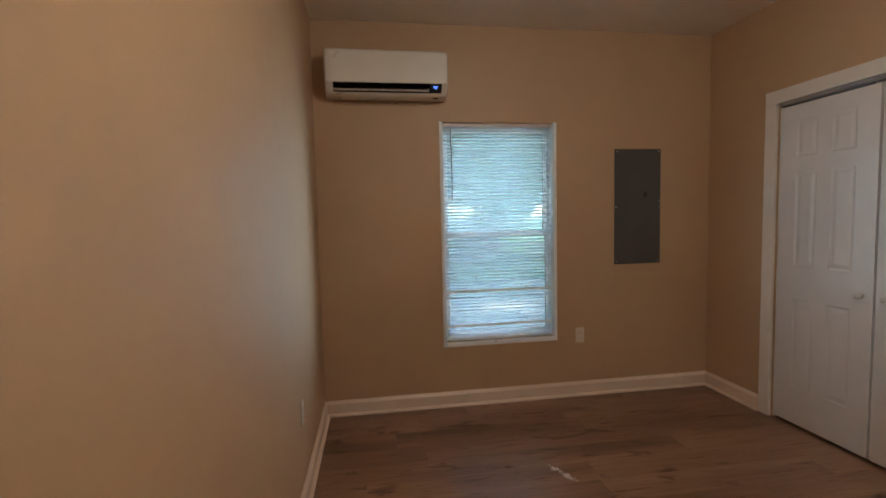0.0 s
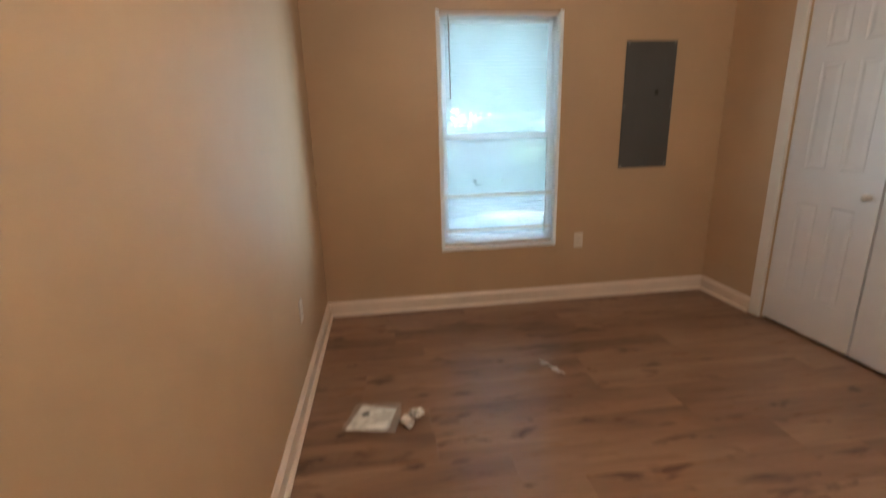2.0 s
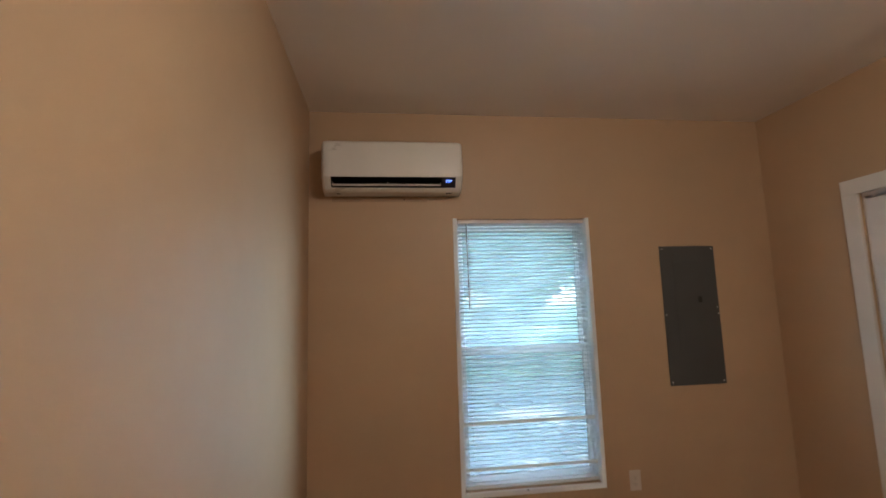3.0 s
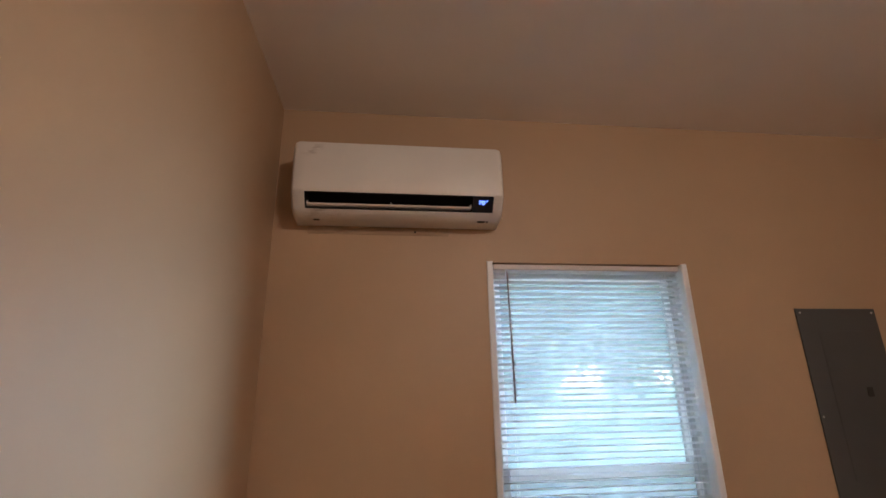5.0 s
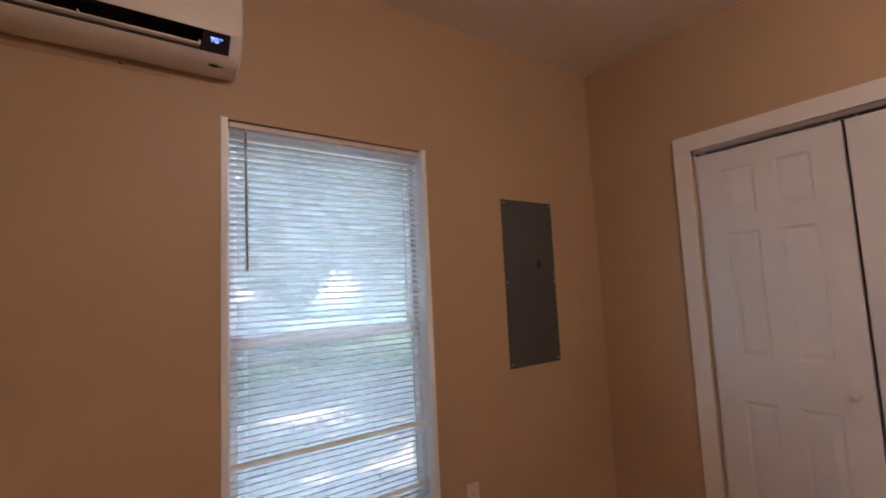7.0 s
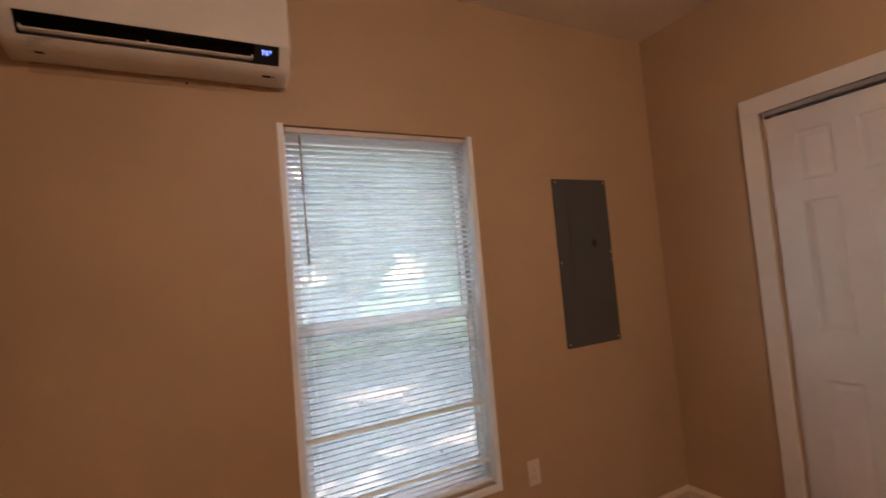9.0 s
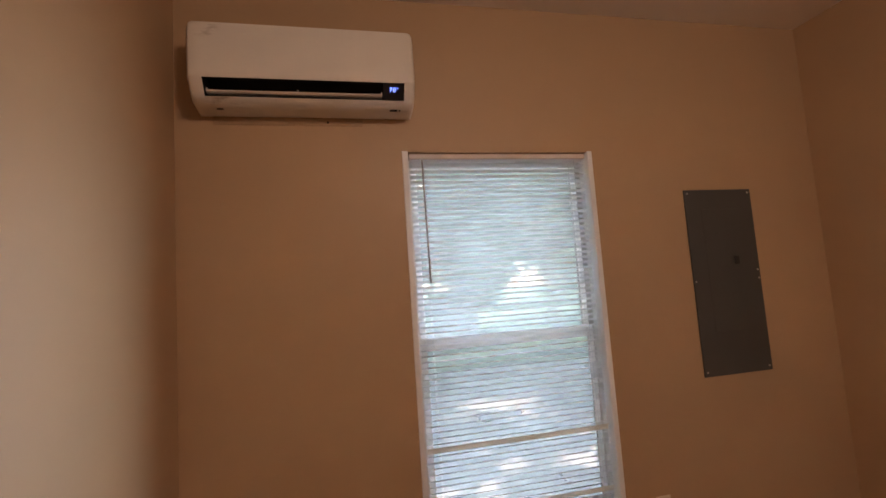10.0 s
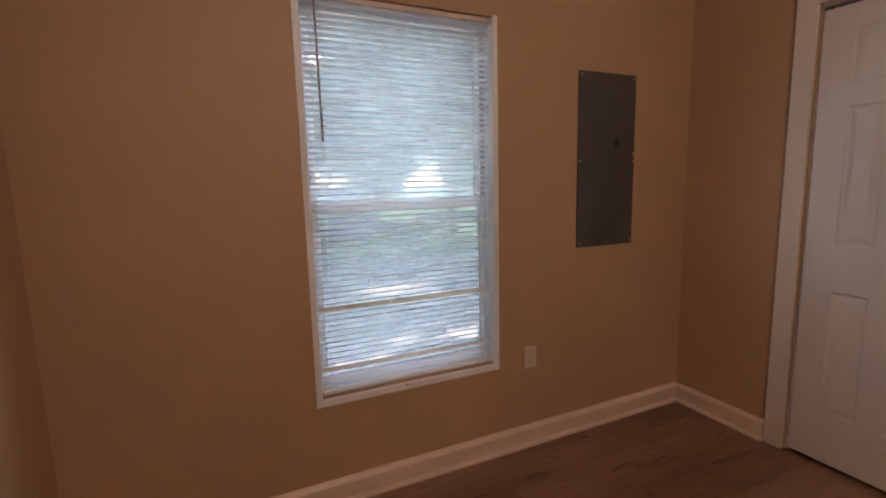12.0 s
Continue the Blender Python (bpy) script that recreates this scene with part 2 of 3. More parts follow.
def ground_material(name, a, c, scale, rough=0.95, grain=0.5):
    m, nodes, links, b = shader(name, a, rough)
    n = noise_tex(nodes, links, scale, 8, where="Position", rough=0.6)
    n2 = noise_tex(nodes, links, scale * 14, 5, where="Position")
    mix = nodes.new("ShaderNodeMixRGB")
    mix.inputs[0].default_value = 0.5
    links.new(n.outputs[0], mix.inputs[1])
    links.new(n2.outputs[0], mix.inputs[2])
    r = ramp(nodes, links, mix.outputs[0], [(0.38, a), (0.62, c)])
    links.new(r.outputs[0], b.inputs["Base Color"])
    bump(nodes, links, b, n2.outputs[0], grain, 0.03)
    return m


LAWN = ground_material("lawn", (0.032, 0.074, 0.038), (0.064, 0.122, 0.068), 0.6)
GRAVEL = ground_material("gravel_drive", (0.125, 0.115, 0.108), (0.28, 0.26, 0.245), 0.9)
BARK = ground_material("bark", (0.10, 0.085, 0.07), (0.20, 0.175, 0.15), 6)
SIDING = mottled("grey_blue_siding", (0.21, 0.21, 0.25), 0.6, 0.06, 2)
SHINGLE = mottled("roof_shingle", (0.10, 0.10, 0.11), 0.9, 0.15, 5)
PICKET = mottled("picket_paint", (0.72, 0.74, 0.78), 0.5, 0.05, 5)
EXTERIOR = mottled("outside_wall", (0.50, 0.48, 0.44), 0.8, 0.06, 3, 0.2, 60)


def leaf_material(name, a, c):
    m, nodes, links, b = shader(name, a, 0.5)
    geo = nodes.new("ShaderNodeNewGeometry")
    r = ramp(nodes, links, geo.outputs["Random Per Island"], [(0.0, a), (1.0, c)])
    links.new(r.outputs[0], b.inputs["Base Color"])
    t, mix = nodes.new("ShaderNodeBsdfTranslucent"), nodes.new("ShaderNodeMixShader")
    links.new(r.outputs[0], t.inputs[0])
    mix.inputs[0].default_value = 0.35
    links.new(b.outputs[0], mix.inputs[1])
    links.new(t.outputs[0], mix.inputs[2])
    links.new(mix.outputs[0], nodes["Material Output"].inputs[0])
    return m


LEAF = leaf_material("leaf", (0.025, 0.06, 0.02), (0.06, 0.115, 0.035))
# distance haze put into the colour: paler, bluer and more even leaves
LEAF_FAR_HAZY = leaf_material("hazy_far_leaf", (0.036, 0.076, 0.045), (0.055, 0.104, 0.056))


# ---- mesh helpers ----
def thing(name, place=(0, 0, 0), label="", category="", group="", turn=0):
    ob = new(name)
    ob.matrix_basis = pose(*place, 0, 0, turn)
    return tagged(ob, label, category, group)


def part(name, bm, material, parent=None, label="", smooth=False, kind="", place=None):
    """Links a bmesh as one mesh object under a thing or a part."""
    bmesh.ops.recalc_face_normals(bm, faces=bm.faces)
    me = bpy.data.meshes.new(name)
    bm.to_mesh(me)
    bm.free()
    me.materials.append(material)
    if smooth:
        me.shade_smooth()
        me.set_sharp_from_angle(angle=radians(35))
    ob = new(name, me)
    ob.parent = parent
    if place:
        ob.location = place
    return tagged(ob, label, "", "", kind)


def structure(name, bm, material, label, smooth=False):
    return part(name, bm, material, None, label, smooth, "structure")


def add_box(bm, lo, hi, bevel=0.0, segments=2):
    b = bmesh.new()
    bmesh.ops.create_cube(b, size=1)
    for v in b.verts:
        v.co = Vector([lo[i] + (v.co[i] + 0.5) * (hi[i] - lo[i]) for i in range(3)])
    if bevel:
        bmesh.ops.bevel(b, geom=b.edges[:], offset=bevel, segments=segments, affect="EDGES", profile=0.5)
    join(bm, b)
    return bm


def join(bm, other):
    made = {v: bm.verts.new(v.co) for v in other.verts}
    for f in other.faces:
        bm.faces.new([made[v] for v in f.verts])
    other.free()


def box(lo, hi, bevel=0.0, segments=2):
    return add_box(bmesh.new(), lo, hi, bevel, segments)


def add_sweep(bm, profile, start, end, out):
    """Sweeps a profile of (out, up) points from start to end along a wall; out is the way into the room."""
    start, end, out = Vector(start), Vector(end), Vector(out)
    rings = [[bm.verts.new(p + out * o + Vector((0, 0, u))) for o, u in profile] for p in (start, end)]
    n = len(profile)
    for i in range(n):
        bm.faces.new((rings[0][i], rings[0][(i + 1) % n], rings[1][(i + 1) % n], rings[1][i]))
    bm.faces.new(rings[0])
    bm.faces.new(rings[1][::-1])
    return bm


def add_lathe(bm, profile, m, steps=16):
    """Turns a profile of (radius, height) about the z axis of m."""
    rings = []
    for r, h in profile:
        if r < 1e-6:
            rings.append([bm.verts.new(m @ Vector((0, 0, h)))])
        else:
            rings.append([bm.verts.new(m @ Vector((r * math.cos(2 * math.pi * k / steps), r * math.sin(2 * math.pi * k / steps), h))) for k in range(steps)])
    for a, c in zip(rings, rings[1:]):
        for k in range(steps):
            q = [a[k % len(a)], a[(k + 1) % len(a)], c[(k + 1) % len(c)], c[k % len(c)]]
            q = list(dict.fromkeys(q))
            if len(q) > 2:
                bm.faces.new(q)
    for ring, flip in ((rings[0], 1), (rings[-1], -1)):
        if len(ring) > 1:
            bm.faces.new(ring[::flip])
    return bm


def add_tube(bm, points, radii, steps=8):
    """A tapered limb through points."""
    rings, side = [], Vector((1, 0.3, 0)).normalized()
    for i, p in enumerate(points):
        way = (Vector(points[min(i + 1, len(points) - 1)]) - Vector(points[max(i - 1, 0)])).normalized()
        a = way.cross(side)
        a = (a if a.length > 1e-3 else way.orthogonal()).normalized()
        c = way.cross(a).normalized()
        rings.append([bm.verts.new(Vector(p) + (a * math.cos(2 * math.pi * k / steps) + c * math.sin(2 * math.pi * k / steps)) * radii[i]) for k in range(steps)])
    for r, s in zip(rings, rings[1:]):
        for k in range(steps):
            bm.faces.new((r[k], r[(k + 1) % steps], s[(k + 1) % steps], s[k]))
    bm.faces.new(rings[0])
    bm.faces.new(rings[-1][::-1])
    return bm


# ---- room ----
LEFT, RIGHT, NORTH, SOUTH, HIGH = -0.312, 2.665, 3.25, -1.55, 2.72
WIN_L, WIN_R, WIN_B, WIN_T = 0.552, 1.400, 0.475, 2.052
CLO_L, CLO_R, CLO_T = 1.42, 2.645, 2.062
THICK = 0.12

bm = bmesh.new()
add_box(bm, (LEFT - THICK, NORTH, -0.1), (WIN_L, NORTH + 0.16, HIGH + 0.1))
add_box(bm, (WIN_R, NORTH, -0.1), (RIGHT + 0.9, NORTH + 0.16, HIGH + 0.1))
add_box(bm, (WIN_L, NORTH, -0.1), (WIN_R, NORTH + 0.16, WIN_B - 0.006))
add_box(bm, (WIN_L, NORTH, WIN_T), (WIN_R, NORTH + 0.16, HIGH + 0.1))
structure("wall_north", bm, WALL_PAINT, "tan painted drywall wall with a window opening")
structure("wall_west", box((LEFT - THICK, SOUTH, -0.1), (LEFT, NORTH, HIGH + 0.1)), WALL_PAINT, "tan painted drywall wall, plain and long")
structure("wall_south", box((LEFT - THICK, SOUTH - THICK, -0.1), (RIGHT + 0.9, SOUTH, HIGH + 0.1)), WALL_PAINT, "tan painted plain drywall wall")
bm = bmesh.new()
add_box(bm, (RIGHT, SOUTH, -0.1), (RIGHT + THICK, CLO_L, HIGH + 0.1))
add_box(bm, (RIGHT, CLO_R, -0.1), (RIGHT + THICK, NORTH, HIGH + 0.1))
add_box(bm, (RIGHT, CLO_L, CLO_T), (RIGHT + THICK, CLO_R, HIGH + 0.1))
structure("wall_east", bm, WALL_PAINT, "tan painted drywall wall with a closet opening")
bm = bmesh.new()
add_box(bm, (RIGHT + 0.78, SOUTH, -0.1), (RIGHT + 0.9, NORTH, HIGH + 0.1))
add_box(bm, (RIGHT + THICK, CLO_L - 0.3, -0.1), (RIGHT + 0.78, CLO_L - 0.2, HIGH + 0.1))
structure("closet_wall", bm, WALL_PAINT, "plain wall inside the closed closet")
structure("closet_ceiling", box((RIGHT + THICK, SOUTH, 2.40), (RIGHT + 0.78, NORTH, 2.46)), CEILING_PAINT, "plain ceiling inside the closed closet")
structure("ceiling", box((LEFT, SOUTH, HIGH), (RIGHT, NORTH, HIGH + 0.08)), CEILING_PAINT, "off-white painted ceiling with faint roller texture")
floor = structure("floor", box((LEFT, SOUTH, -0.08), (RIGHT + 0.78, NORTH, -0.0065)), SUBFLOOR, "brown wood-look vinyl plank floor, dusty and dull")

# baseboards with a shoe moulding
BASE = [(0, 0.001), (0.0180, 0.001), (0.0180, 0.086), (0.012, 0.095), (0.007, 0.101), (0.004, 0.107), (0, 0.107)]
SHOE = [(0.0182, 0.001), (0.034, 0.001), (0.0335, 0.007), (0.028, 0.015), (0.0182, 0.019)]


def baseboard(start, end, out, label="white painted baseboard with moulded top edge"):
    b = structure("baseboard", add_sweep(bmesh.new(), BASE, start, end, out), TRIM_TAN_BOUNCE, label)
    part("shoe_moulding", add_sweep(bmesh.new(), SHOE, start, end, out), TRIM_TAN_BOUNCE, b)


baseboard((LEFT + 0.0002, NORTH, 0), (RIGHT - 0.0002, NORTH, 0), (0, -1, 0))
baseboard((LEFT, SOUTH + 0.01, 0), (LEFT, NORTH - 0.0183, 0), (1, 0, 0))
baseboard((RIGHT, CLO_R + 0.085, 0), (RIGHT, NORTH - 0.0183, 0), (-1, 0, 0))
baseboard((RIGHT, SOUTH + 0.01, 0), (RIGHT, CLO_L - 0.085, 0), (-1, 0, 0))

# closet casing, jamb and track
CAS = 0.082
casing = structure("trim", box((RIGHT - 0.019, CLO_R, 0.002), (RIGHT, CLO_R + CAS, CLO_T), 0.0015), TRIM, "white painted closet door casing")
part("casing_leg", box((RIGHT - 0.019, CLO_L - CAS, 0.002), (RIGHT, CLO_L, CLO_T), 0.0015), TRIM, casing)
part("casing_head", box((RIGHT - 0.0192, CLO_L - CAS, CLO_T), (RIGHT, CLO_R + CAS, CLO_T + CAS), 0.0015), TRIM, casing)
part("jamb", box((RIGHT + 0.014, CLO_R - 0.014, 0.002), (RIGHT + THICK, CLO_R - 0.0005, CLO_T - 0.001), 0.002), TRIM, casing)
part("jamb", box((RIGHT + 0.014, CLO_L + 0.0005, 0.002), (RIGHT + THICK, CLO_L + 0.014, CLO_T - 0.001), 0.002), TRIM, casing)
bm = bmesh.new()
add_box(bm, (RIGHT - 0.004, CLO_L + 0.015, CLO_T - 0.022), (RIGHT - 0.001, CLO_R - 0.015, CLO_T - 0.001))
add_box(bm, (RIGHT - 0.001, CLO_L + 0.015, CLO_T - 0.004), (RIGHT + 0.05, CLO_R - 0.015, CLO_T - 0.001))
add_box(bm, (RIGHT + 0.05, CLO_L + 0.015, CLO_T - 0.022), (RIGHT + 0.053, CLO_R - 0.015, CLO_T - 0.001))
part("door_track", bm, ALUMINIUM, casing, "dull aluminium door track")


# ---- closet doors ----
def closet_door(near, far, knob_y, label):
    """A hollow six-panel leaf in the closet opening, from y near to far."""
    d = thing("door_1", (RIGHT + 0.003, near, 0.022), label, "closet door", "closet doors")
    d["kind"] = "structure"
    w, h, t = far - near, 2.004, 0.035
    y_cuts = [0, 0.112, 0.248, w - 0.248, w - 0.112, w] if w > 0.55 else [0, 0.1, 0.24, w - 0.24, w - 0.1, w]
    z_cuts = [0, 0.235, 0.800, 1.005, 1.595, 1.685, 1.910, h]
    bm = bmesh.new()
    grid = [[bm.verts.new((0, y, z)) for z in z_cuts] for y in y_cuts]
    panels = []
    for i in range(5):
        for j in range(7):
            if i in (1, 3) and j in (1, 3, 5):
                panels.append((y_cuts[i], y_cuts[i + 1], z_cuts[j], z_cuts[j + 1]))
            else:
                bm.faces.new((grid[i][j], grid[i + 1][j], grid[i + 1][j + 1], grid[i][j + 1]))
    add_box(bm, (0.0005, 0, 0), (0.0012, w, 0.0005))
    add_box(bm, (0.012, 0.0, 0.0), (t, w, h))
    rim = [(0, 0), (w, 0), (w, h), (0, h)]
    for (a, b_), (c, e) in zip(rim, rim[1:] + rim[:1]):
        bm.faces.new([bm.verts.new(q) for q in ((0, a, b_), (0, c, e), (0.012, c, e), (0.012, a, b_))])
    part("door_slab", bm, DOOR_PAINT, d)
    for ya, yb, za, zb in panels:
        bm = bmesh.new()
        rings = []
        for inset, depth in ((0, 0.0), (0.005, 0.0026), (0.012, 0.0040), (0.018, 0.0040), (0.036, 0.0012), (0.040, 0.0010)):
            rings.append([bm.verts.new((depth, y, z)) for y, z in ((ya + inset, za + inset), (yb - inset, za + inset), (yb - inset, zb - inset), (ya + inset, zb - inset))])
        for r, s in zip(rings, rings[1:]):
            for k in range(4):
                bm.faces.new((r[k], r[(k + 1) % 4], s[(k + 1) % 4], s[k]))
        bm.faces.new(rings[-1])
        part("door_panel", bm, DOOR_PAINT, d)
    knob = add_lathe(bmesh.new(), [(0.0, -0.002), (0.017, -0.001), (0.0165, 0.003), (0.008, 0.007), (0.0075, 0.014), (0.014, 0.020), (0.0175, 0.027), (0.0160, 0.034), (0.009, 0.038), (0.0, 0.039)],
                     pose(0, knob_y - near, 0.885, 0, -90, 0))
    part("door_knob", knob, NICKEL, d, "small round pale door knob", True)
    pin = add_lathe(bmesh.new(), [(0.005, 0), (0.005, 0.028)], pose(0.018, 0.035 if near < 2.0 else w - 0.035, h), 8)
    add_lathe(pin, [(0.005, 0), (0.005, 0.028)], pose(0.018, w - 0.035 if near < 2.0 else 0.035, h), 8)
    part("pivot_pin", pin, TRIM, d)


closet_door(2.0455, CLO_R - 0.019, 2.105, "white six-panel closet door with small round knob, shut")
closet_door(CLO_L + 0.019, 2.032, 1.972, "white six-panel closet door with small round knob, shut")


# ---- window ----
def window():
    w = thing("window_1", (WIN_L, NORTH, WIN_B), "white vinyl single-hung window with an outside insect screen", "window")
    w["kind"] = "structure"
    W, H = WIN_R - WIN_L, WIN_T - WIN_B
    # flat beads round the opening
    bead = [(-0.010, -0.0004), (-0.010, -0.004), (-0.008, -0.006), (0.011, -0.006), (0.0145, -0.003), (0.015, 0.001), (0.015, 0.045), (0.0005, 0.045), (0.0005, -0.0004)]
    for base, way in ((0.0, 1), (W, -1)):
        bm = bmesh.new()
        low, top = [[bm.verts.new((base + way * x, y, z)) for x, y in bead] for z in (-0.036, H + 0.004)]
        for k in range(len(bead)):
            bm.faces.new((low[k], low[(k + 1) % len(bead)], top[(k + 1) % len(bead)], top[k]))
        bm.faces.new(low)
        bm.faces.new(top[::-1])
        part("window_trim", bm, VINYL_TRIM, w)
    strip = [(-0.0003, -0.036), (-0.006, -0.036), (-0.008, -0.034), (-0.008, -0.007), (-0.005, -0.004), (-0.0003, -0.004)]
    bm = bmesh.new()
    west, east = [[bm.verts.new((x, y, z)) for y, z in strip] for x in (0.0152, W - 0.0152)]
    for k in range(len(strip)):
        bm.faces.new((west[k], west[(k + 1) % len(strip)], east[(k + 1) % len(strip)], east[k]))
    bm.faces.new(west)
    bm.faces.new(east[::-1])
    sill = part("window_sill", bm, VINYL_TRIM, w, "white painted sill strip with small scuffs")
    scuff = box((0.372, -0.0086, -0.0145), (0.386, -0.0078, -0.0110), 0.0001, 1)
    add_box(scuff, (0.376, -0.0086, -0.0109), (0.381, -0.0078, -0.0093), 0.0001, 1)
    part("scuff", scuff, DARK, sill, "small dark scuff")
    bm = bmesh.new()
    for lo, hi in (((0.0, 0.052, 0.0), (0.030, 0.135, H)), ((W - 0.030, 0.052, 0.0), (W, 0.135, H)), ((0.03, 0.052, -0.0055), (W - 0.03, 0.135, 0.025)), ((0.03, 0.052, H - 0.03), (W - 0.03, 0.135, H))):
        add_box(bm, lo, hi, 0.002, 1)
    part("window_frame", bm, VINYL_FRAME, w)
    rail = 1.247 - WIN_B

    def sash(name, y, z0, z1, side, foot, head, glass=GLASS):
        bm = bmesh.new()
        add_box(bm, (0.03, y, z0), (0.03 + side, y + 0.026, z1), 0.003, 1)
        add_box(bm, (W - 0.03 - side, y, z0), (W - 0.03, y + 0.026, z1), 0.003, 1)
        add_box(bm, (0.03 + side, y, z0), (W - 0.03 - side, y + 0.026, z0 + foot), 0.003, 1)
        add_box(bm, (0.03 + side, y, z1 - head), (W - 0.03 - side, y + 0.026, z1), 0.003, 1)
        s = part(name, bm, VINYL, w)
        g = part("window_glass", box((0.03 + side - 0.003, y + 0.011, z0 + foot - 0.003), (W - 0.03 - side + 0.003, y + 0.015, z1 - head + 0.003)), glass, s)
        g.visible_shadow = False
        return s

    low = sash("lower_sash", 0.062, 0.025, rail + 0.022, 0.026, 0.036, 0.040)
    sash("upper_sash", 0.092, rail - 0.020, H - 0.03, 0.030, 0.040, 0.030, VEILED_GLASS)
    for x in (0.20, W - 0.20):
        bm = box((x - 0.012, 0.066, rail + 0.022), (x + 0.012, 0.084, rail + 0.026), 0.002, 1)
        add_box(bm, (x - 0.005, 0.062, rail + 0.026), (x + 0.008, 0.070, rail + 0.031), 0.002, 1)
        part("sash_lock", bm, ALUMINIUM, low, "small dull metal sash lock")
    bm = bmesh.new()
    for lo, hi in (((0.012, 0.1355, 0.01), (0.030, 0.146, rail + 0.02)), ((W - 0.030, 0.1355, 0.01), (W - 0.012, 0.146, rail + 0.02)), ((0.03, 0.1355, 0.01), (W - 0.03, 0.146, 0.028)),
                   ((0.03, 0.1355, rail - 0.085), (W - 0.03, 0.146, rail - 0.070)), ((0.03, 0.1355, rail + 0.002), (W - 0.03, 0.146, rail + 0.02))):
        add_box(bm, lo, hi, 0.001, 1)
    sc = part("screen_frame", bm, VINYL, w)
    mesh = part("screen_mesh", box((0.028, 0.1405, 0.026), (W - 0.028, 0.1415, rail + 0.004)), SCREEN, sc, "grey insect screen mesh")
    mesh.visible_shadow = False


window()


def blind():
    """Aluminium mini blind hung inside the opening, slats open."""
    L, R = WIN_L + 0.020, WIN_R - 0.020
    b = thing("mini_blind", ((L + R) / 2, NORTH + 0.024, WIN_T - 0.012), "white horizontal mini blind, slats open, two slats flipped and tinted tan", "window blind")
    half = (R - L) / 2
    part("headrail", box((-half, -0.016, -0.0135), (half, 0.012, 0.0070), 0.002), HEADRAIL, b)
    pitch, count = 0.0232, 66
    prof = [(-0.0125, -0.0006), (-0.0063, 0.0012), (0, 0.0018), (0.0063, 0.0012), (0.0125, -0.0006)]
    outline = prof + [(y, z - 0.0005) for y, z in prof[::-1]]
    bm = bmesh.new()
    ends = [[bm.verts.new((x, y, z)) for y, z in outline] for x in (-half + 0.003, half - 0.003)]
    n = len(outline)
    for k in range(n):
        bm.faces.new((ends[0][k], ends[0][(k + 1) % n], ends[1][(k + 1) % n], ends[1][k]))
    for e in ends:
        bm.faces.new(e)
    first = part("slat", bm, SLAT, b, smooth=True)
    rng = random.Random(5)
    tan_mesh = first.data.copy()
    tan_mesh.materials.clear()
    tan_mesh.materials.append(TAN_SLAT)
    for k in range(count):
        s = first if k == 0 else new("slat", first.data)
        s.parent = b
        z = -0.0190 - pitch * k
        world_z = WIN_T - 0.012 + z
        tilt = -22 + rng.uniform(-0.8, 0.8)
        if abs(world_z - 0.848) < pitch / 2 or abs(world_z - 0.583) < pitch / 2:
            tilt = -72
        elif 0.60 < world_z < 0.84 and rng.random() < 0.35:
            tilt -= rng.uniform(4, 12)
        s.matrix_basis = pose(0, 0, z, tilt, rng.uniform(-0.02, 0.02), 0)
        if tilt == -72:
            s.data = tan_mesh
            tagged(s, "flipped tan-tinted slat standing on edge")
    low = -0.0190 - pitch * count
    part("bottom_rail", box((-half + 0.003, -0.012, low - 0.010), (half - 0.003, 0.012, low + 0.002), 0.003), PLASTIC, b)
    for x in (-half + 0.055, half - 0.055):
        for y in (-0.0133, 0.0133):
            part("ladder_cord", add_tube(bmesh.new(), [(x, y, -0.0136), (x, y, low)], [0.0008, 0.0008], 5), CORD, b)
    part("wand", add_tube(bmesh.new(), [(-half + 0.052, -0.022, -0.022), (-half + 0.053, -0.026, -0.05), (-half + 0.058, -0.024, -0.535)], [0.0028, 0.0038, 0.0040], 6), WAND, b, "dark clear plastic tilt wand", True)
    part("wand_hook", add_tube(bmesh.new(), [(-half + 0.052, -0.013, -0.010), (-half + 0.052, -0.022, -0.014), (-half + 0.052, -0.022, -0.024)], [0.0018, 0.0018, 0.0018], 6), STEEL, b)


blind()


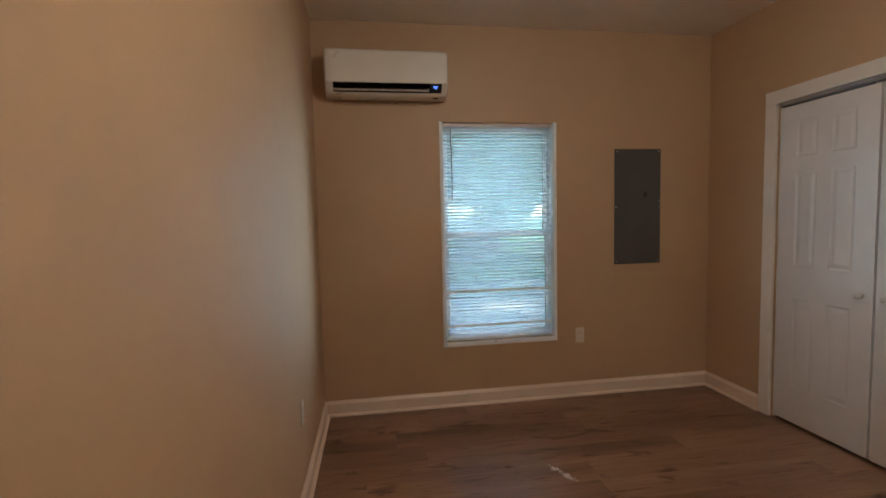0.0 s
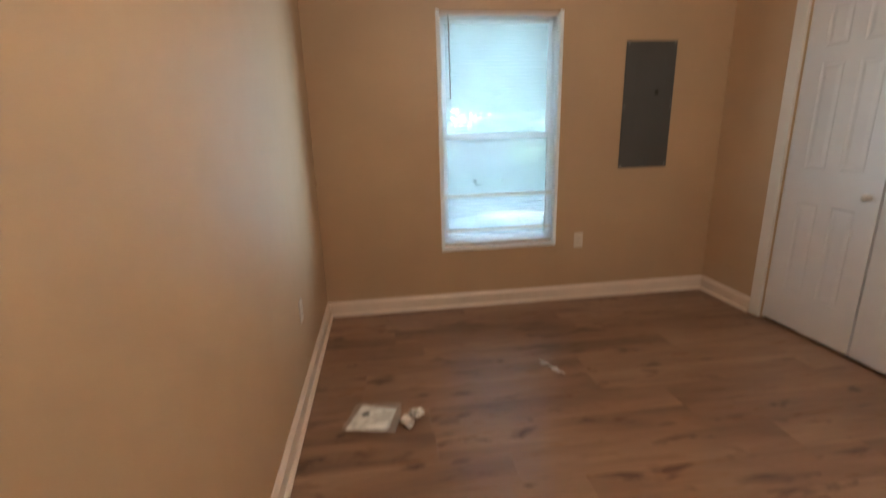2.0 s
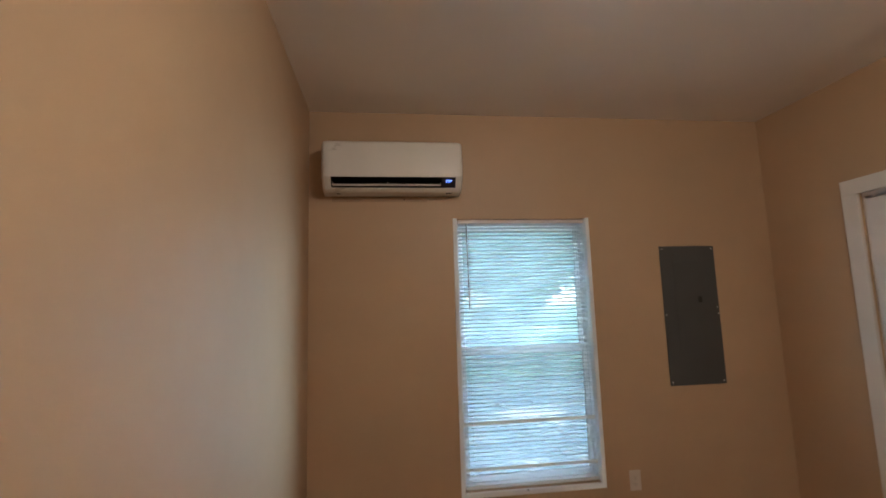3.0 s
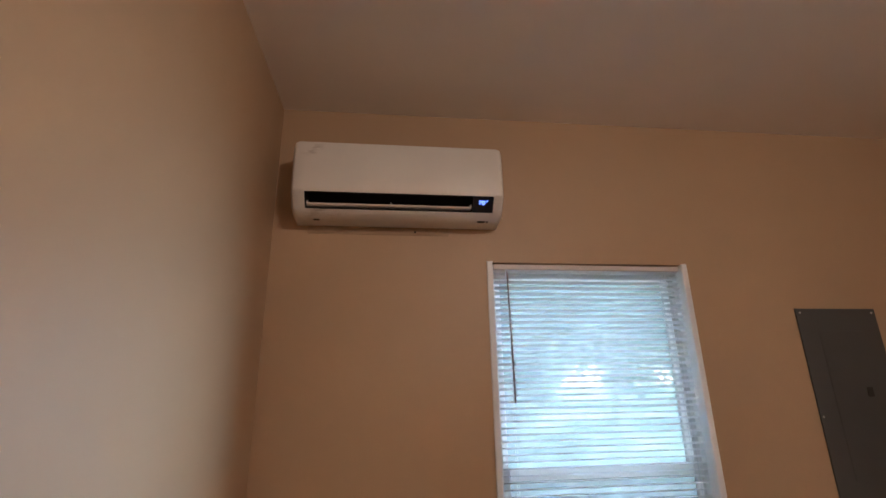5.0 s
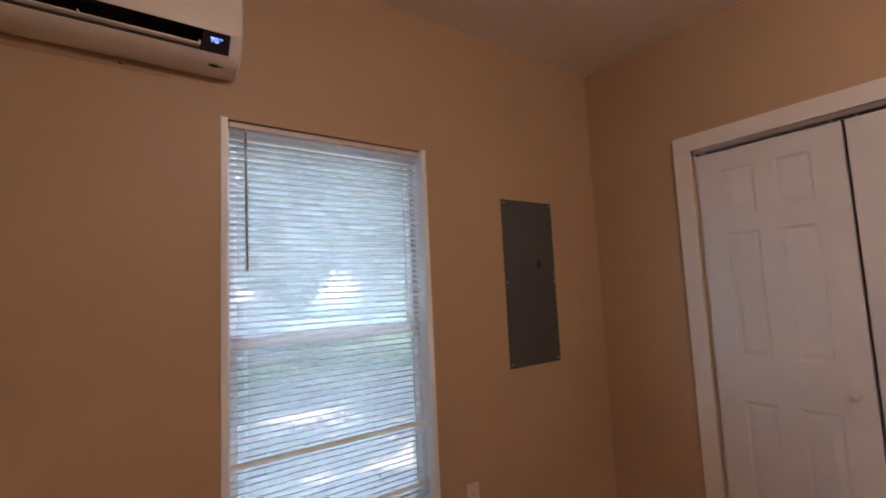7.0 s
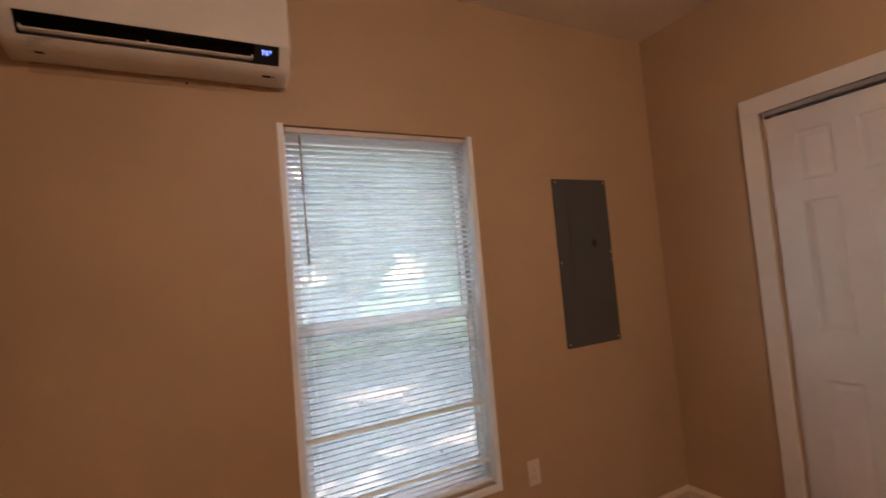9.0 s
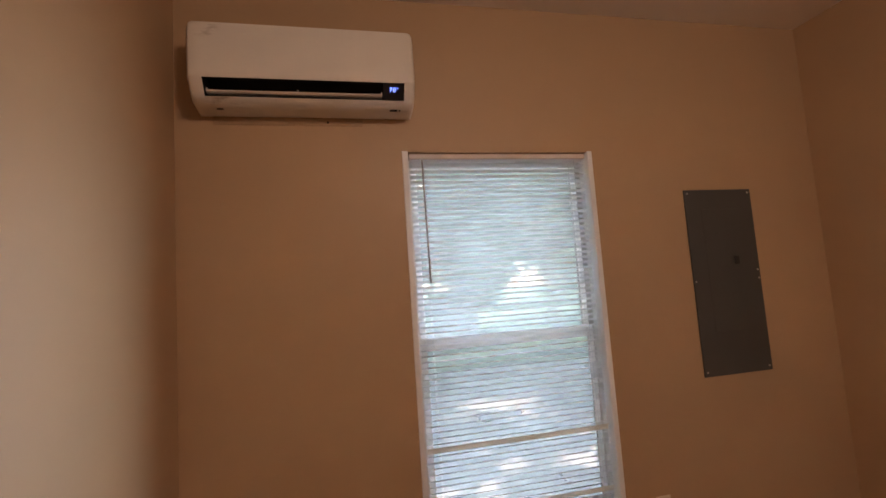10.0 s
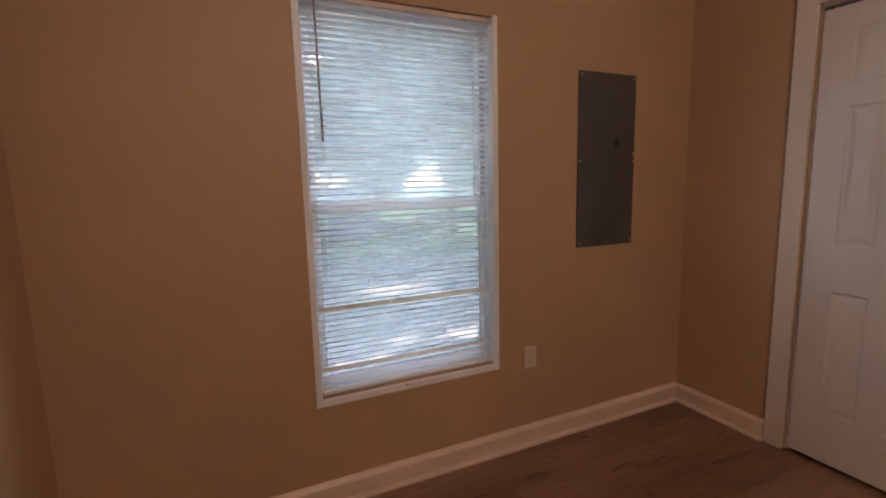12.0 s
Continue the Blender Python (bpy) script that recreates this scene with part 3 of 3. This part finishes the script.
# ---- wall unit ----
def wall_unit():
    X0, X1 = -0.218, 0.586
    u = thing("air_conditioner", ((X0 + X1) / 2, NORTH, 2.188), "white wall-mounted mini-split air conditioner with black outlet and blue display", "air conditioner")
    h = (X1 - X0) / 2
    prof = [(0.0, 0.005), (0.085, 0.0), (0.125, 0.005), (0.148, 0.0215), (0.186, 0.074), (0.1882, 0.0805), (0.1896, 0.089), (0.1905, 0.105), (0.191, 0.18), (0.187, 0.262), (0.180, 0.279), (0.165, 0.288), (0.140, 0.290), (0.0, 0.290)]
    # slot from x -0.165 to 0.542 between the profile's points 3 and 4
    s0, s1 = -0.165 - (X0 + X1) / 2, 0.542 - (X0 + X1) / 2
    xs = [-h, -h + 0.003, -h + 0.010, -h + 0.024, s0, s1, h - 0.024, h - 0.010, h - 0.003, h]
    shrink = [0.032, 0.018, 0.006, 0.0, 0.0, 0.0, 0.0, 0.006, 0.018, 0.032]
    bm = bmesh.new()
    rings = []
    for x, s in zip(xs, shrink):
        ring = []
        for d, z in prof:
            f = 0 if d == 0 else s
            ring.append(bm.verts.new((x, -(d - f * d / 0.19), z + (f if z < 0.08 else -f) * 0.5 * (d > 0))))
        rings.append(ring)
    n = len(prof)
    for i in range(9):
        for k in range(n):
            if i == 4 and k == 3:
                continue
            bm.faces.new((rings[i][k], rings[i][(k + 1) % n], rings[i + 1][(k + 1) % n], rings[i + 1][k]))
    bm.faces.new(rings[0])
    bm.faces.new(rings[-1][::-1])
    part("body", bm, UNIT_PLASTIC, u, "", True)
    # recessed outlet
    bm = bmesh.new()
    inner = [(-0.1475, 0.0220), (-0.100, 0.036), (-0.075, 0.075), (-0.110, 0.100), (-0.160, 0.096), (-0.1855, 0.0735)]
    rs = [[bm.verts.new((x, y, z)) for y, z in inner] for x in (s0, s1)]
    for k in range(len(inner) - 1):
        bm.faces.new((rs[0][k], rs[0][k + 1], rs[1][k + 1], rs[1][k]))
    bm.faces.new(rs[0])
    bm.faces.new(rs[1][::-1])
    part("air_outlet", bm, VOID, u)
    # display panel, flush in the slot
    bm = bmesh.new()
    da = 0.463 - (X0 + X1) / 2
    corners = [(-0.1462, 0.0230), (-0.1842, 0.0735)]
    up = Vector((0, corners[1][0] - corners[0][0], corners[1][1] - corners[0][1])).normalized()
    outward = Vector((0, -up.z, up.y))
    back = -outward * 0.006
    base, top = Vector((0, *corners[0])), Vector((0, *corners[1]))
    vs = [bm.verts.new(p) for p in (base + Vector((da, 0, 0)), base + Vector((s1 - 0.001, 0, 0)), top + Vector((s1 - 0.001, 0, 0)), top + Vector((da, 0, 0)))]
    ws = [bm.verts.new(v.co + back) for v in vs]
    bm.faces.new(vs)
    bm.faces.new(ws[::-1])
    for k in range(4):
        bm.faces.new((vs[k], ws[k], ws[(k + 1) % 4], vs[(k + 1) % 4]))
    disp = part("display", bm, BLACK, u, "glossy black display panel")
    txt = bpy.data.curves.new("digits", "FONT")
    txt.body, txt.size, txt.shear, txt.extrude = "70\u00b0", 0.024, 0.0, 0.0004
    txt.space_character = 1.12
    txt.align_x, txt.align_y = "CENTER", "CENTER"
    txt.materials.append(DIGITS)
    t = new("display_digits", txt)
    t.parent = disp
    mid = base.lerp(top, 0.60) + Vector((0.502 - (X0 + X1) / 2, 0, 0)) + outward * 0.0012
    t.matrix_basis = Matrix.Translation(mid) @ Matrix((Vector((1, 0, 0)), up, Vector((1, 0, 0)).cross(up))).transposed().to_4x4()
    tagged(t, "lit blue digits reading 70")
    # flap
    f0, f1 = s0 + 0.006, 0.458 - (X0 + X1) / 2
    blade = [(-0.1600, 0.0400), (-0.1590, 0.0370), (-0.148, 0.0330), (-0.124, 0.0370), (-0.124, 0.0395), (-0.146, 0.0370)]
    bm = bmesh.new()
    rs = [[bm.verts.new((x, y, z)) for y, z in blade] for x in (f0, f1)]
    for k in range(6):
        bm.faces.new((rs[0][k], rs[0][(k + 1) % 6], rs[1][(k + 1) % 6], rs[1][k]))
    bm.faces.new(rs[0])
    bm.faces.new(rs[1][::-1])
    flap = part("flap", bm, PLASTIC, u, "white swing flap")
    for x in (f0, (f0 + f1) / 2, f1 - 0.004):
        part("flap_arm", box((x, -0.158, 0.0365), (x + 0.004, -0.140, 0.050), 0.001, 1), PLASTIC, flap)
    # guide vanes inside
    for k in range(12):
        x = f0 + 0.03 + k * 0.05
        part("guide_vane", box((x, -0.142, 0.042), (x + 0.0020, -0.115, 0.054)), VOID, u)
    x = 0.505 - (X0 + X1) / 2
    part("badge", box((x - 0.015, -0.106, -0.0022), (x + 0.015, -0.098, 0.0035), 0.0005, 1), VOID, u, "small dark badge bar")
    part("receiver", box((x + 0.020, -0.105, -0.0020), (x + 0.026, -0.100, 0.0035), 0.0005, 1), DARK, u)
    part("screw_cover", box((-0.325, -0.092, -0.0025), (-0.303, -0.084, 0.004), 0.001, 1), DARK, u)
    # thin strip under the body: the unit's shadow put in as darker tan
    bm = box((-0.36, -0.0035, -0.028), (0.204, -0.0005, 0.03), 0.001, 1)
    plate = part("shadow_strip", bm, SHADOW_TAN, u, "darker tan strip below the unit in place of its shadow")
    for x in (0.066,):
        part("screw", add_lathe(bmesh.new(), [(0.0045, 0), (0.0045, 0.002), (0.0, 0.0024)], pose(x, -0.0035, -0.014, 90), 10), VOID, plate)


wall_unit()


# ---- breaker panel ----
def breaker_panel():
    x0, x1, z0, z1 = 1.869, 2.247, 0.996, 1.866
    p = thing("breaker_panel", (x0, NORTH, z0), "flat grey metal breaker panel cover with corner screws", "electrical panel")
    w, h = x1 - x0, z1 - z0
    part("cover", box((0, -0.007, 0), (w, -0.0003, h), 0.0015, 1), GREY_METAL, p)
    d = part("panel_door", box((0.085, -0.0085, 0.20), (0.300, -0.0071, 0.775), 0.0006, 1), GREY_METAL, p)
    bm = box((0.236, -0.0125, 0.508), (0.262, -0.0087, 0.546), 0.001, 1)
    part("latch", bm, DARK, d, "small black door latch")
    for x, z in ((0.018, h - 0.018), (w - 0.018, h - 0.018), (0.012, 0.435), (w - 0.012, 0.435), (w - 0.014, 0.475), (0.016, 0.020), (w - 0.018, 0.020)):
        part("screw", add_lathe(bmesh.new(), [(0.0045, 0), (0.0042, 0.002), (0.002, 0.003), (0, 0.0031)], pose(x, -0.007, z, 90), 10), STEEL, p)


breaker_panel()


# ---- outlets ----
def outlet(m, label):
    o = thing("power_outlet", label=label, category="power outlet")
    plate = part("cover_plate", box((-0.035, -0.006, -0.0575), (0.035, -0.0003, 0.0575), 0.003), PLATE, o)
    for z in (-0.0195, 0.0195):
        r = part("receptacle", box((-0.0165, -0.0085, z - 0.0135), (0.0165, -0.006, z + 0.0135), 0.002), PLATE, o)
        for x, hgt in ((-0.0065, 0.0045), (0.0065, 0.0035)):
            part("slot", box((x - 0.001, -0.0088, z + 0.002 - hgt), (x + 0.001, -0.0084, z + 0.002 + hgt)), SLOT, r)
        part("ground_hole", add_lathe(bmesh.new(), [(0.0024, 0), (0.0024, 0.0004)], pose(0, -0.0084, z - 0.0085, 90), 8), SLOT, r)
    part("screw", add_lathe(bmesh.new(), [(0.003, 0), (0.003, 0.001), (0, 0.0014)], pose(0, -0.006, 0, 90), 8), STEEL, o)
    o.matrix_basis = m


outlet(pose(1.590, NORTH, 0.466), "cream duplex power outlet on the tan wall by the window")
outlet(pose(LEFT, 2.27, 0.450, 0, 0, 90), "cream duplex power outlet on the long plain tan wall")


# ---- ceiling light ----
def ceiling_light():
    c = thing("ceiling_light", (1.12, 0.62, HIGH), "semi-flush ceiling light with small frosted glass globe, lit", "ceiling light")
    part("base_ring", add_lathe(bmesh.new(), [(0.0, -0.0002), (0.075, -0.0002), (0.075, -0.018), (0.030, -0.030), (0.0, -0.030)], Matrix(), 32), ALUMINIUM, c)
    part("stem", add_lathe(bmesh.new(), [(0.012, -0.0302), (0.012, -0.098)], Matrix(), 12), ALUMINIUM, c)
    part("glass_bowl", add_lathe(bmesh.new(), [(0.0, -0.0982), (0.030, -0.101), (0.054, -0.114), (0.069, -0.142), (0.070, -0.172), (0.058, -0.204), (0.034, -0.223), (0.0, -0.230)], Matrix(), 24), LAMP_GLASS, c, "lit frosted glass globe", True)


ceiling_light()


# ---- litter on the floor ----
def sheet(points, nx, ny, lift, rough, rng, thick=0.0006):
    """A crumpled sheet spanning four floor corners."""
    a, b_, c, d = [Vector((*p, 0)) for p in points]
    bm = bmesh.new()
    tops, lows = [], []
    for i in range(nx + 1):
        u = i / nx
        for j in range(ny + 1):
            v = j / ny
            p = a.lerp(b_, u).lerp(d.lerp(c, u), v)
            z = thick * 1.5 + lift * math.sin(math.pi * u) * math.sin(math.pi * v) + rng.random() * rough
            p += Vector((rng.uniform(-1, 1), rng.uniform(-1, 1), 0)) * rough * 0.5
            tops.append(bm.verts.new((p.x, p.y, z + thick)))
            lows.append(bm.verts.new((p.x, p.y, z)))
    at = lambda i, j: i * (ny + 1) + j
    for i in range(nx):
        for j in range(ny):
            q = (at(i, j), at(i + 1, j), at(i + 1, j + 1), at(i, j + 1))
            bm.faces.new([tops[k] for k in q])
            bm.faces.new([lows[k] for k in q[::-1]])
    edge = [at(i, 0) for i in range(nx + 1)] + [at(nx, j) for j in range(1, ny + 1)] + [at(i, ny) for i in range(nx - 1, -1, -1)] + [at(0, j) for j in range(ny - 1, 0, -1)]
    for k, q in zip(edge, edge[1:] + edge[:1]):
        bm.faces.new((tops[k], tops[q], lows[q], lows[k]))
    return bm


def litter():
    rng = random.Random(11)
    g = thing("parts_bag", (0.03, 1.96, 0), "clear plastic bag with white paper and parts on the floor", "plastic bag")
    part("bag_film", sheet([(-0.150, -0.076), (0.100, -0.133), (0.141, 0.095), (-0.084, 0.132)], 14, 12, 0.012, 0.005, rng), FILM, g)
    part("paper_sheet", sheet([(-0.128, -0.070), (0.062, -0.108), (0.110, 0.052), (-0.058, 0.108)], 8, 8, 0.005, 0.004, rng), PAPER, g, "folded white paper sheet")
    bk = sheet([(-0.03, -0.085), (0.055, -0.100), (0.066, -0.045), (-0.02, -0.030)], 4, 4, 0.003, 0.001, rng)
    bmesh.ops.translate(bk, vec=(0, 0, 0.008), verts=bk.verts)
    part("booklet", bk, PAPER, g)
    strip = box((-0.050, 0.010, 0.009), (0.045, 0.032, 0.017), 0.002)
    bmesh.ops.rotate(strip, cent=(0, 0, 0), matrix=Matrix.Rotation(radians(16), 3, "Z"), verts=strip.verts)
    s = part("remote_holder", strip, PLASTIC, g, "small white plastic strip")
    tag = box((-0.050, 0.010, 0.0171), (-0.016, 0.031, 0.0200), 0.0004, 1)
    bmesh.ops.rotate(tag, cent=(0, 0, 0), matrix=Matrix.Rotation(radians(16), 3, "Z"), verts=tag.verts)
    part("sticker", tag, DARK, s, "small dark sticker")
    c = thing("cardboard_tube", (0.186, 1.876, 0.022), "short pale cardboard tube lying on the floor beside the bag", "cardboard tube")
    bm = bmesh.new()
    ring = [(0.022, -0.024), (0.0225, 0.024), (0.0195, 0.024), (0.019, -0.024)]
    steps = 20
    loops = []
    for r, h in ring:
        loops.append([bm.verts.new((r * math.cos(2 * math.pi * k / steps), r * math.sin(2 * math.pi * k / steps), h)) for k in range(steps)])
    for a, b_ in zip(loops, loops[1:] + loops[:1]):
        for k in range(steps):
            bm.faces.new((a[k], a[(k + 1) % steps], b_[(k + 1) % steps], b_[k]))
    tube = part("tube_wall", bm, PAPER, c, "", True)
    tube.matrix_basis = pose(0, 0, 0.0005, 90, 0, 35)
    k = thing("crumpled_wrap", (0.232, 1.944, 0.0), "small crumpled clear plastic wrap on the floor", "plastic wrap")
    bm = bmesh.new()
    bmesh.ops.create_icosphere(bm, subdivisions=3, radius=0.026)
    for v in bm.verts:
        n = noise.noise(v.co * 90) * 0.5 + noise.noise(v.co * 220) * 0.3
        v.co = Vector((v.co.x * 1.3, v.co.y, v.co.z * 0.7)) * (1 + n) + Vector((0, 0, 0.016))
        v.co.z = max(v.co.z, 0.0006)
    part("wrap_film", bm, film_material("milky_film", 0.6, (0.8, 0.76, 0.70)), k)
    w = thing("film_scrap", (1.01, 2.245, 0.0), "twisted scrap of clear plastic film on the floor", "plastic film")
    part("film_strip", sheet([(-0.058, 0.070), (-0.030, 0.092), (0.056, -0.074), (0.038, -0.086)], 4, 18, 0.010, 0.016, rng), film_material("creased_film", 0.34, (0.88, 0.82, 0.80), 0.2), w)


litter()


# ---- outdoors ----
GROUND = -0.35
bm = bmesh.new()
vs = [bm.verts.new(p) for p in ((-400, -400, GROUND), (400, -400, GROUND), (400, 900, GROUND), (-400, 900, GROUND))]
bm.faces.new(vs)
structure("ground", bm, LAWN, "green lawn, partly shaded by trees")
bm = bmesh.new()
edge_n = [(x, 11.2 + 0.5 * math.sin(x * 0.5) + 0.25 * math.sin(x * 1.7 + 1)) for x in range(-24, 25)]
edge_s = [(x, 4.6 + 0.3 * math.sin(x * 0.6 + 2)) for x in range(-24, 25)]
va = [bm.verts.new((x, y, GROUND + 0.012)) for x, y in edge_n]
vb = [bm.verts.new((x, y, GROUND + 0.012)) for x, y in edge_s]
for k in range(48):
    bm.faces.new((va[k], va[k + 1], vb[k + 1], vb[k]))
structure("road", bm, GRAVEL, "pale gravel drive with fallen leaves")
structure("outside_wall", box((LEFT - 0.4, NORTH + 0.162, -0.34), (WIN_L - 0.002, NORTH + 0.19, HIGH + 0.3)), EXTERIOR, "plain outside cladding")
structure("outside_wall", box((WIN_R + 0.002, NORTH + 0.162, -0.34), (RIGHT + 1.0, NORTH + 0.19, HIGH + 0.3)), EXTERIOR, "plain outside cladding")


def leaves(bm, centre, radius, count, size, rng, flat=0.7):
    """Small folded leaf clumps scattered through a lobe."""
    for _ in range(count):
        while True:
            q = Vector((rng.uniform(-1, 1), rng.uniform(-1, 1), rng.uniform(-1, 1)))
            if 0.15 < q.length < 1:
                break
        p = Vector(centre) + Vector((q.x * radius, q.y * radius, q.z * radius * flat))
        s = size * rng.uniform(0.6, 1.4)
        turn = Euler((rng.uniform(-0.9, 0.9), rng.uniform(-0.9, 0.9), rng.uniform(0, 6.28))).to_matrix()
        pts = [turn @ Vector(v) * s + p for v in ((-0.5, 0, 0), (0, -0.32, 0.08), (0.5, 0, 0), (0, 0.32, 0.08))]
        bm.faces.new([bm.verts.new(v) for v in pts])


def tree(x, y, height, spread, lobes, count, size, seed, label, lean=(0, 0), low=0.38, material=None, trunk=0.17):
    rng = random.Random(seed)
    t = thing("tree", (x, y, GROUND), label, "tree")
    bm = bmesh.new()
    fork = Vector((lean[0] * 0.3, lean[1] * 0.3, height * 0.30))
    add_tube(bm, [(0, 0, -0.1), (0.02, 0, 0.3), tuple(fork * 0.55), tuple(fork)], [trunk * 1.5, trunk * 1.1, trunk, trunk * 0.85], 10)
    tips = []
    for k in range(lobes):
        a = 2 * math.pi * k / lobes + rng.uniform(-0.4, 0.4)
        reach = spread * rng.uniform(0.35, 0.85)
        tip = Vector((math.cos(a) * reach + lean[0], math.sin(a) * reach + lean[1], height * rng.uniform(low + 0.08, 0.88)))
        mid = fork.lerp(tip, 0.5) + Vector((0, 0, 0.25))
        add_tube(bm, [tuple(fork - Vector((0, 0, 0.1))), tuple(mid), tuple(tip)], [trunk * 0.6, trunk * 0.32, trunk * 0.08], 6)
        tips.append(tip)
    part("trunk", bm, BARK, t, "grey-brown forked trunk", True)
    bm = bmesh.new()
    for tip in tips:
        leaves(bm, tip, spread * rng.uniform(0.30, 0.48), count // lobes, size, rng)
    part("crown", bm, material or LEAF, t, "leafy green crown with gaps")


tree(6.65, 14.6, 8.5, 5.0, 12, 18000, 0.18, 1, "forked shade tree on the lawn by the gravel drive", (-1.0, -1.5), 0.42)
tree(-4.8, 10.2, 8.5, 5.4, 18, 46000, 0.20, 2, "broad shade tree beside the gravel drive", (2.8, -0.7), 0.40)
# the next two trees are unseen, added only to shade the gravel
tree(5.8, 8.5, 8.0, 2.8, 10, 7500, 0.18, 7, "slender tree out of view, added to dapple the gravel with shade", (0.3, -0.2), 0.46, None, 0.11)
tree(4.3, 5.4, 9.5, 1.6, 7, 3600, 0.18, 8, "tall thin tree out of view, added to shade the near gravel", (0.0, 0.0), 0.66, None, 0.09)
tree(1.6, 19.5, 9.5, 5.0, 16, 22000, 0.20, 4, "leafy tree on the far lawn beside the shed", (0.5, -1.5), 0.26)
tree(4.6, 21.5, 8.5, 4.8, 15, 26000, 0.20, 5, "leafy tree behind the small shed", (1.3, -2.0), 0.30)
tree(15.5, 23.5, 9.0, 5.0, 12, 12000, 0.22, 6, "leafy tree at the edge of the sunlit lawn", (0, 0), 0.24)


def woods():
    """The wood behind the lawn, too many leaves to count, with a low sunlit gap in it."""
    rng = random.Random(9)
    bm = bmesh.new()
    for k in range(270):
        x = rng.uniform(-22, 46)
        y = 40 + rng.uniform(0, 9) + abs(x - 10) * 0.05
        r = rng.uniform(2.2, 4.2)
        z = rng.uniform(0.9, 16.0)
        if z - r * 0.45 < 4.0 and abs(x - 16.8 * y / 40) < r * 0.74 + max(0.0, 0.7 - 0.15 * z):
            continue
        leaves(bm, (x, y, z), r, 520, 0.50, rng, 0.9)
    ob = part("far_woods", bm, LEAF_FAR_HAZY, None, "dense green woods beyond the lawn", False, "stuff")
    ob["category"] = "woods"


woods()


def shed():
    s = thing("shed", (3.35, 16.6, GROUND), "small grey-blue garden shed with dark pitched roof", "shed")
    w, d, h = 1.45, 2.0, 1.42
    bm = box((0, 0, 0), (w, d, h))
    part("shed_wall", bm, SIDING, s)
    for k in range(8):
        part("siding_board", box((-0.012, -0.014, 0.02 + k * 0.17), (w + 0.012, -0.001, 0.175 + k * 0.17), 0.004, 1), SIDING, s)
    bm = bmesh.new()
    pts = [(-0.12, -0.12, h), (w / 2, -0.12, h + 0.28), (w + 0.12, -0.12, h)]
    back = [(x, d + 0.12, z) for x, y, z in pts]
    a, b_ = [bm.verts.new(p) for p in pts], [bm.verts.new(p) for p in back]
    bm.faces.new(a)
    bm.faces.new(b_[::-1])
    for k in range(3):
        bm.faces.new((a[k], a[(k + 1) % 3], b_[(k + 1) % 3], b_[k]))
    part("roof", bm, SHINGLE, s)


shed()


def fence():
    f = thing("picket_fence", (1.2, 17.0, GROUND), "white painted picket fence beside the shed", "fence")
    for z in (0.35, 0.95):
        part("rail", box((0, 0.02, z), (2.1, 0.06, z + 0.07)), PICKET, f)
    first = part("picket", box((0, 0, 0), (0.07, 0.02, 1.25), 0.004, 1), PICKET, f)
    for k in range(1, 15):
        p = new("picket", first.data)
        p.parent = f
        p.location = (k * 0.145, 0, 0)


fence()


# ---- floor planks ----
def planks():
    rng = random.Random(21)
    width, length, gap = 0.180, 1.22, 0.0002
    shared = {}
    row, y = 0, NORTH - 0.004
    while y > SOUTH + 0.02:
        y0 = max(y - width, SOUTH)
        x = LEFT - rng.uniform(0.05, 1.15)
        limit = RIGHT + (0.6 if CLO_L < (y + y0) / 2 < CLO_R else 0.0)
        while x < limit:
            a, b_ = max(x, LEFT + 0.001), min(x + length, limit - 0.001)
            if b_ - a > 0.02:
                key = (round(b_ - a, 4), round(y - y0, 4))
                if key not in shared:
                    bm = box((gap, gap, -0.006), (key[0] - gap, key[1] - gap, 0), 0.0003, 1)
                    ob = part("plank", bm, PLANK, floor)
                    shared[key] = ob.data
                else:
                    ob = new("plank", shared[key])
                    ob.parent = floor
                ob.location = (a, y0, 0)
            x += length
        y = y0
        row += 1


planks()
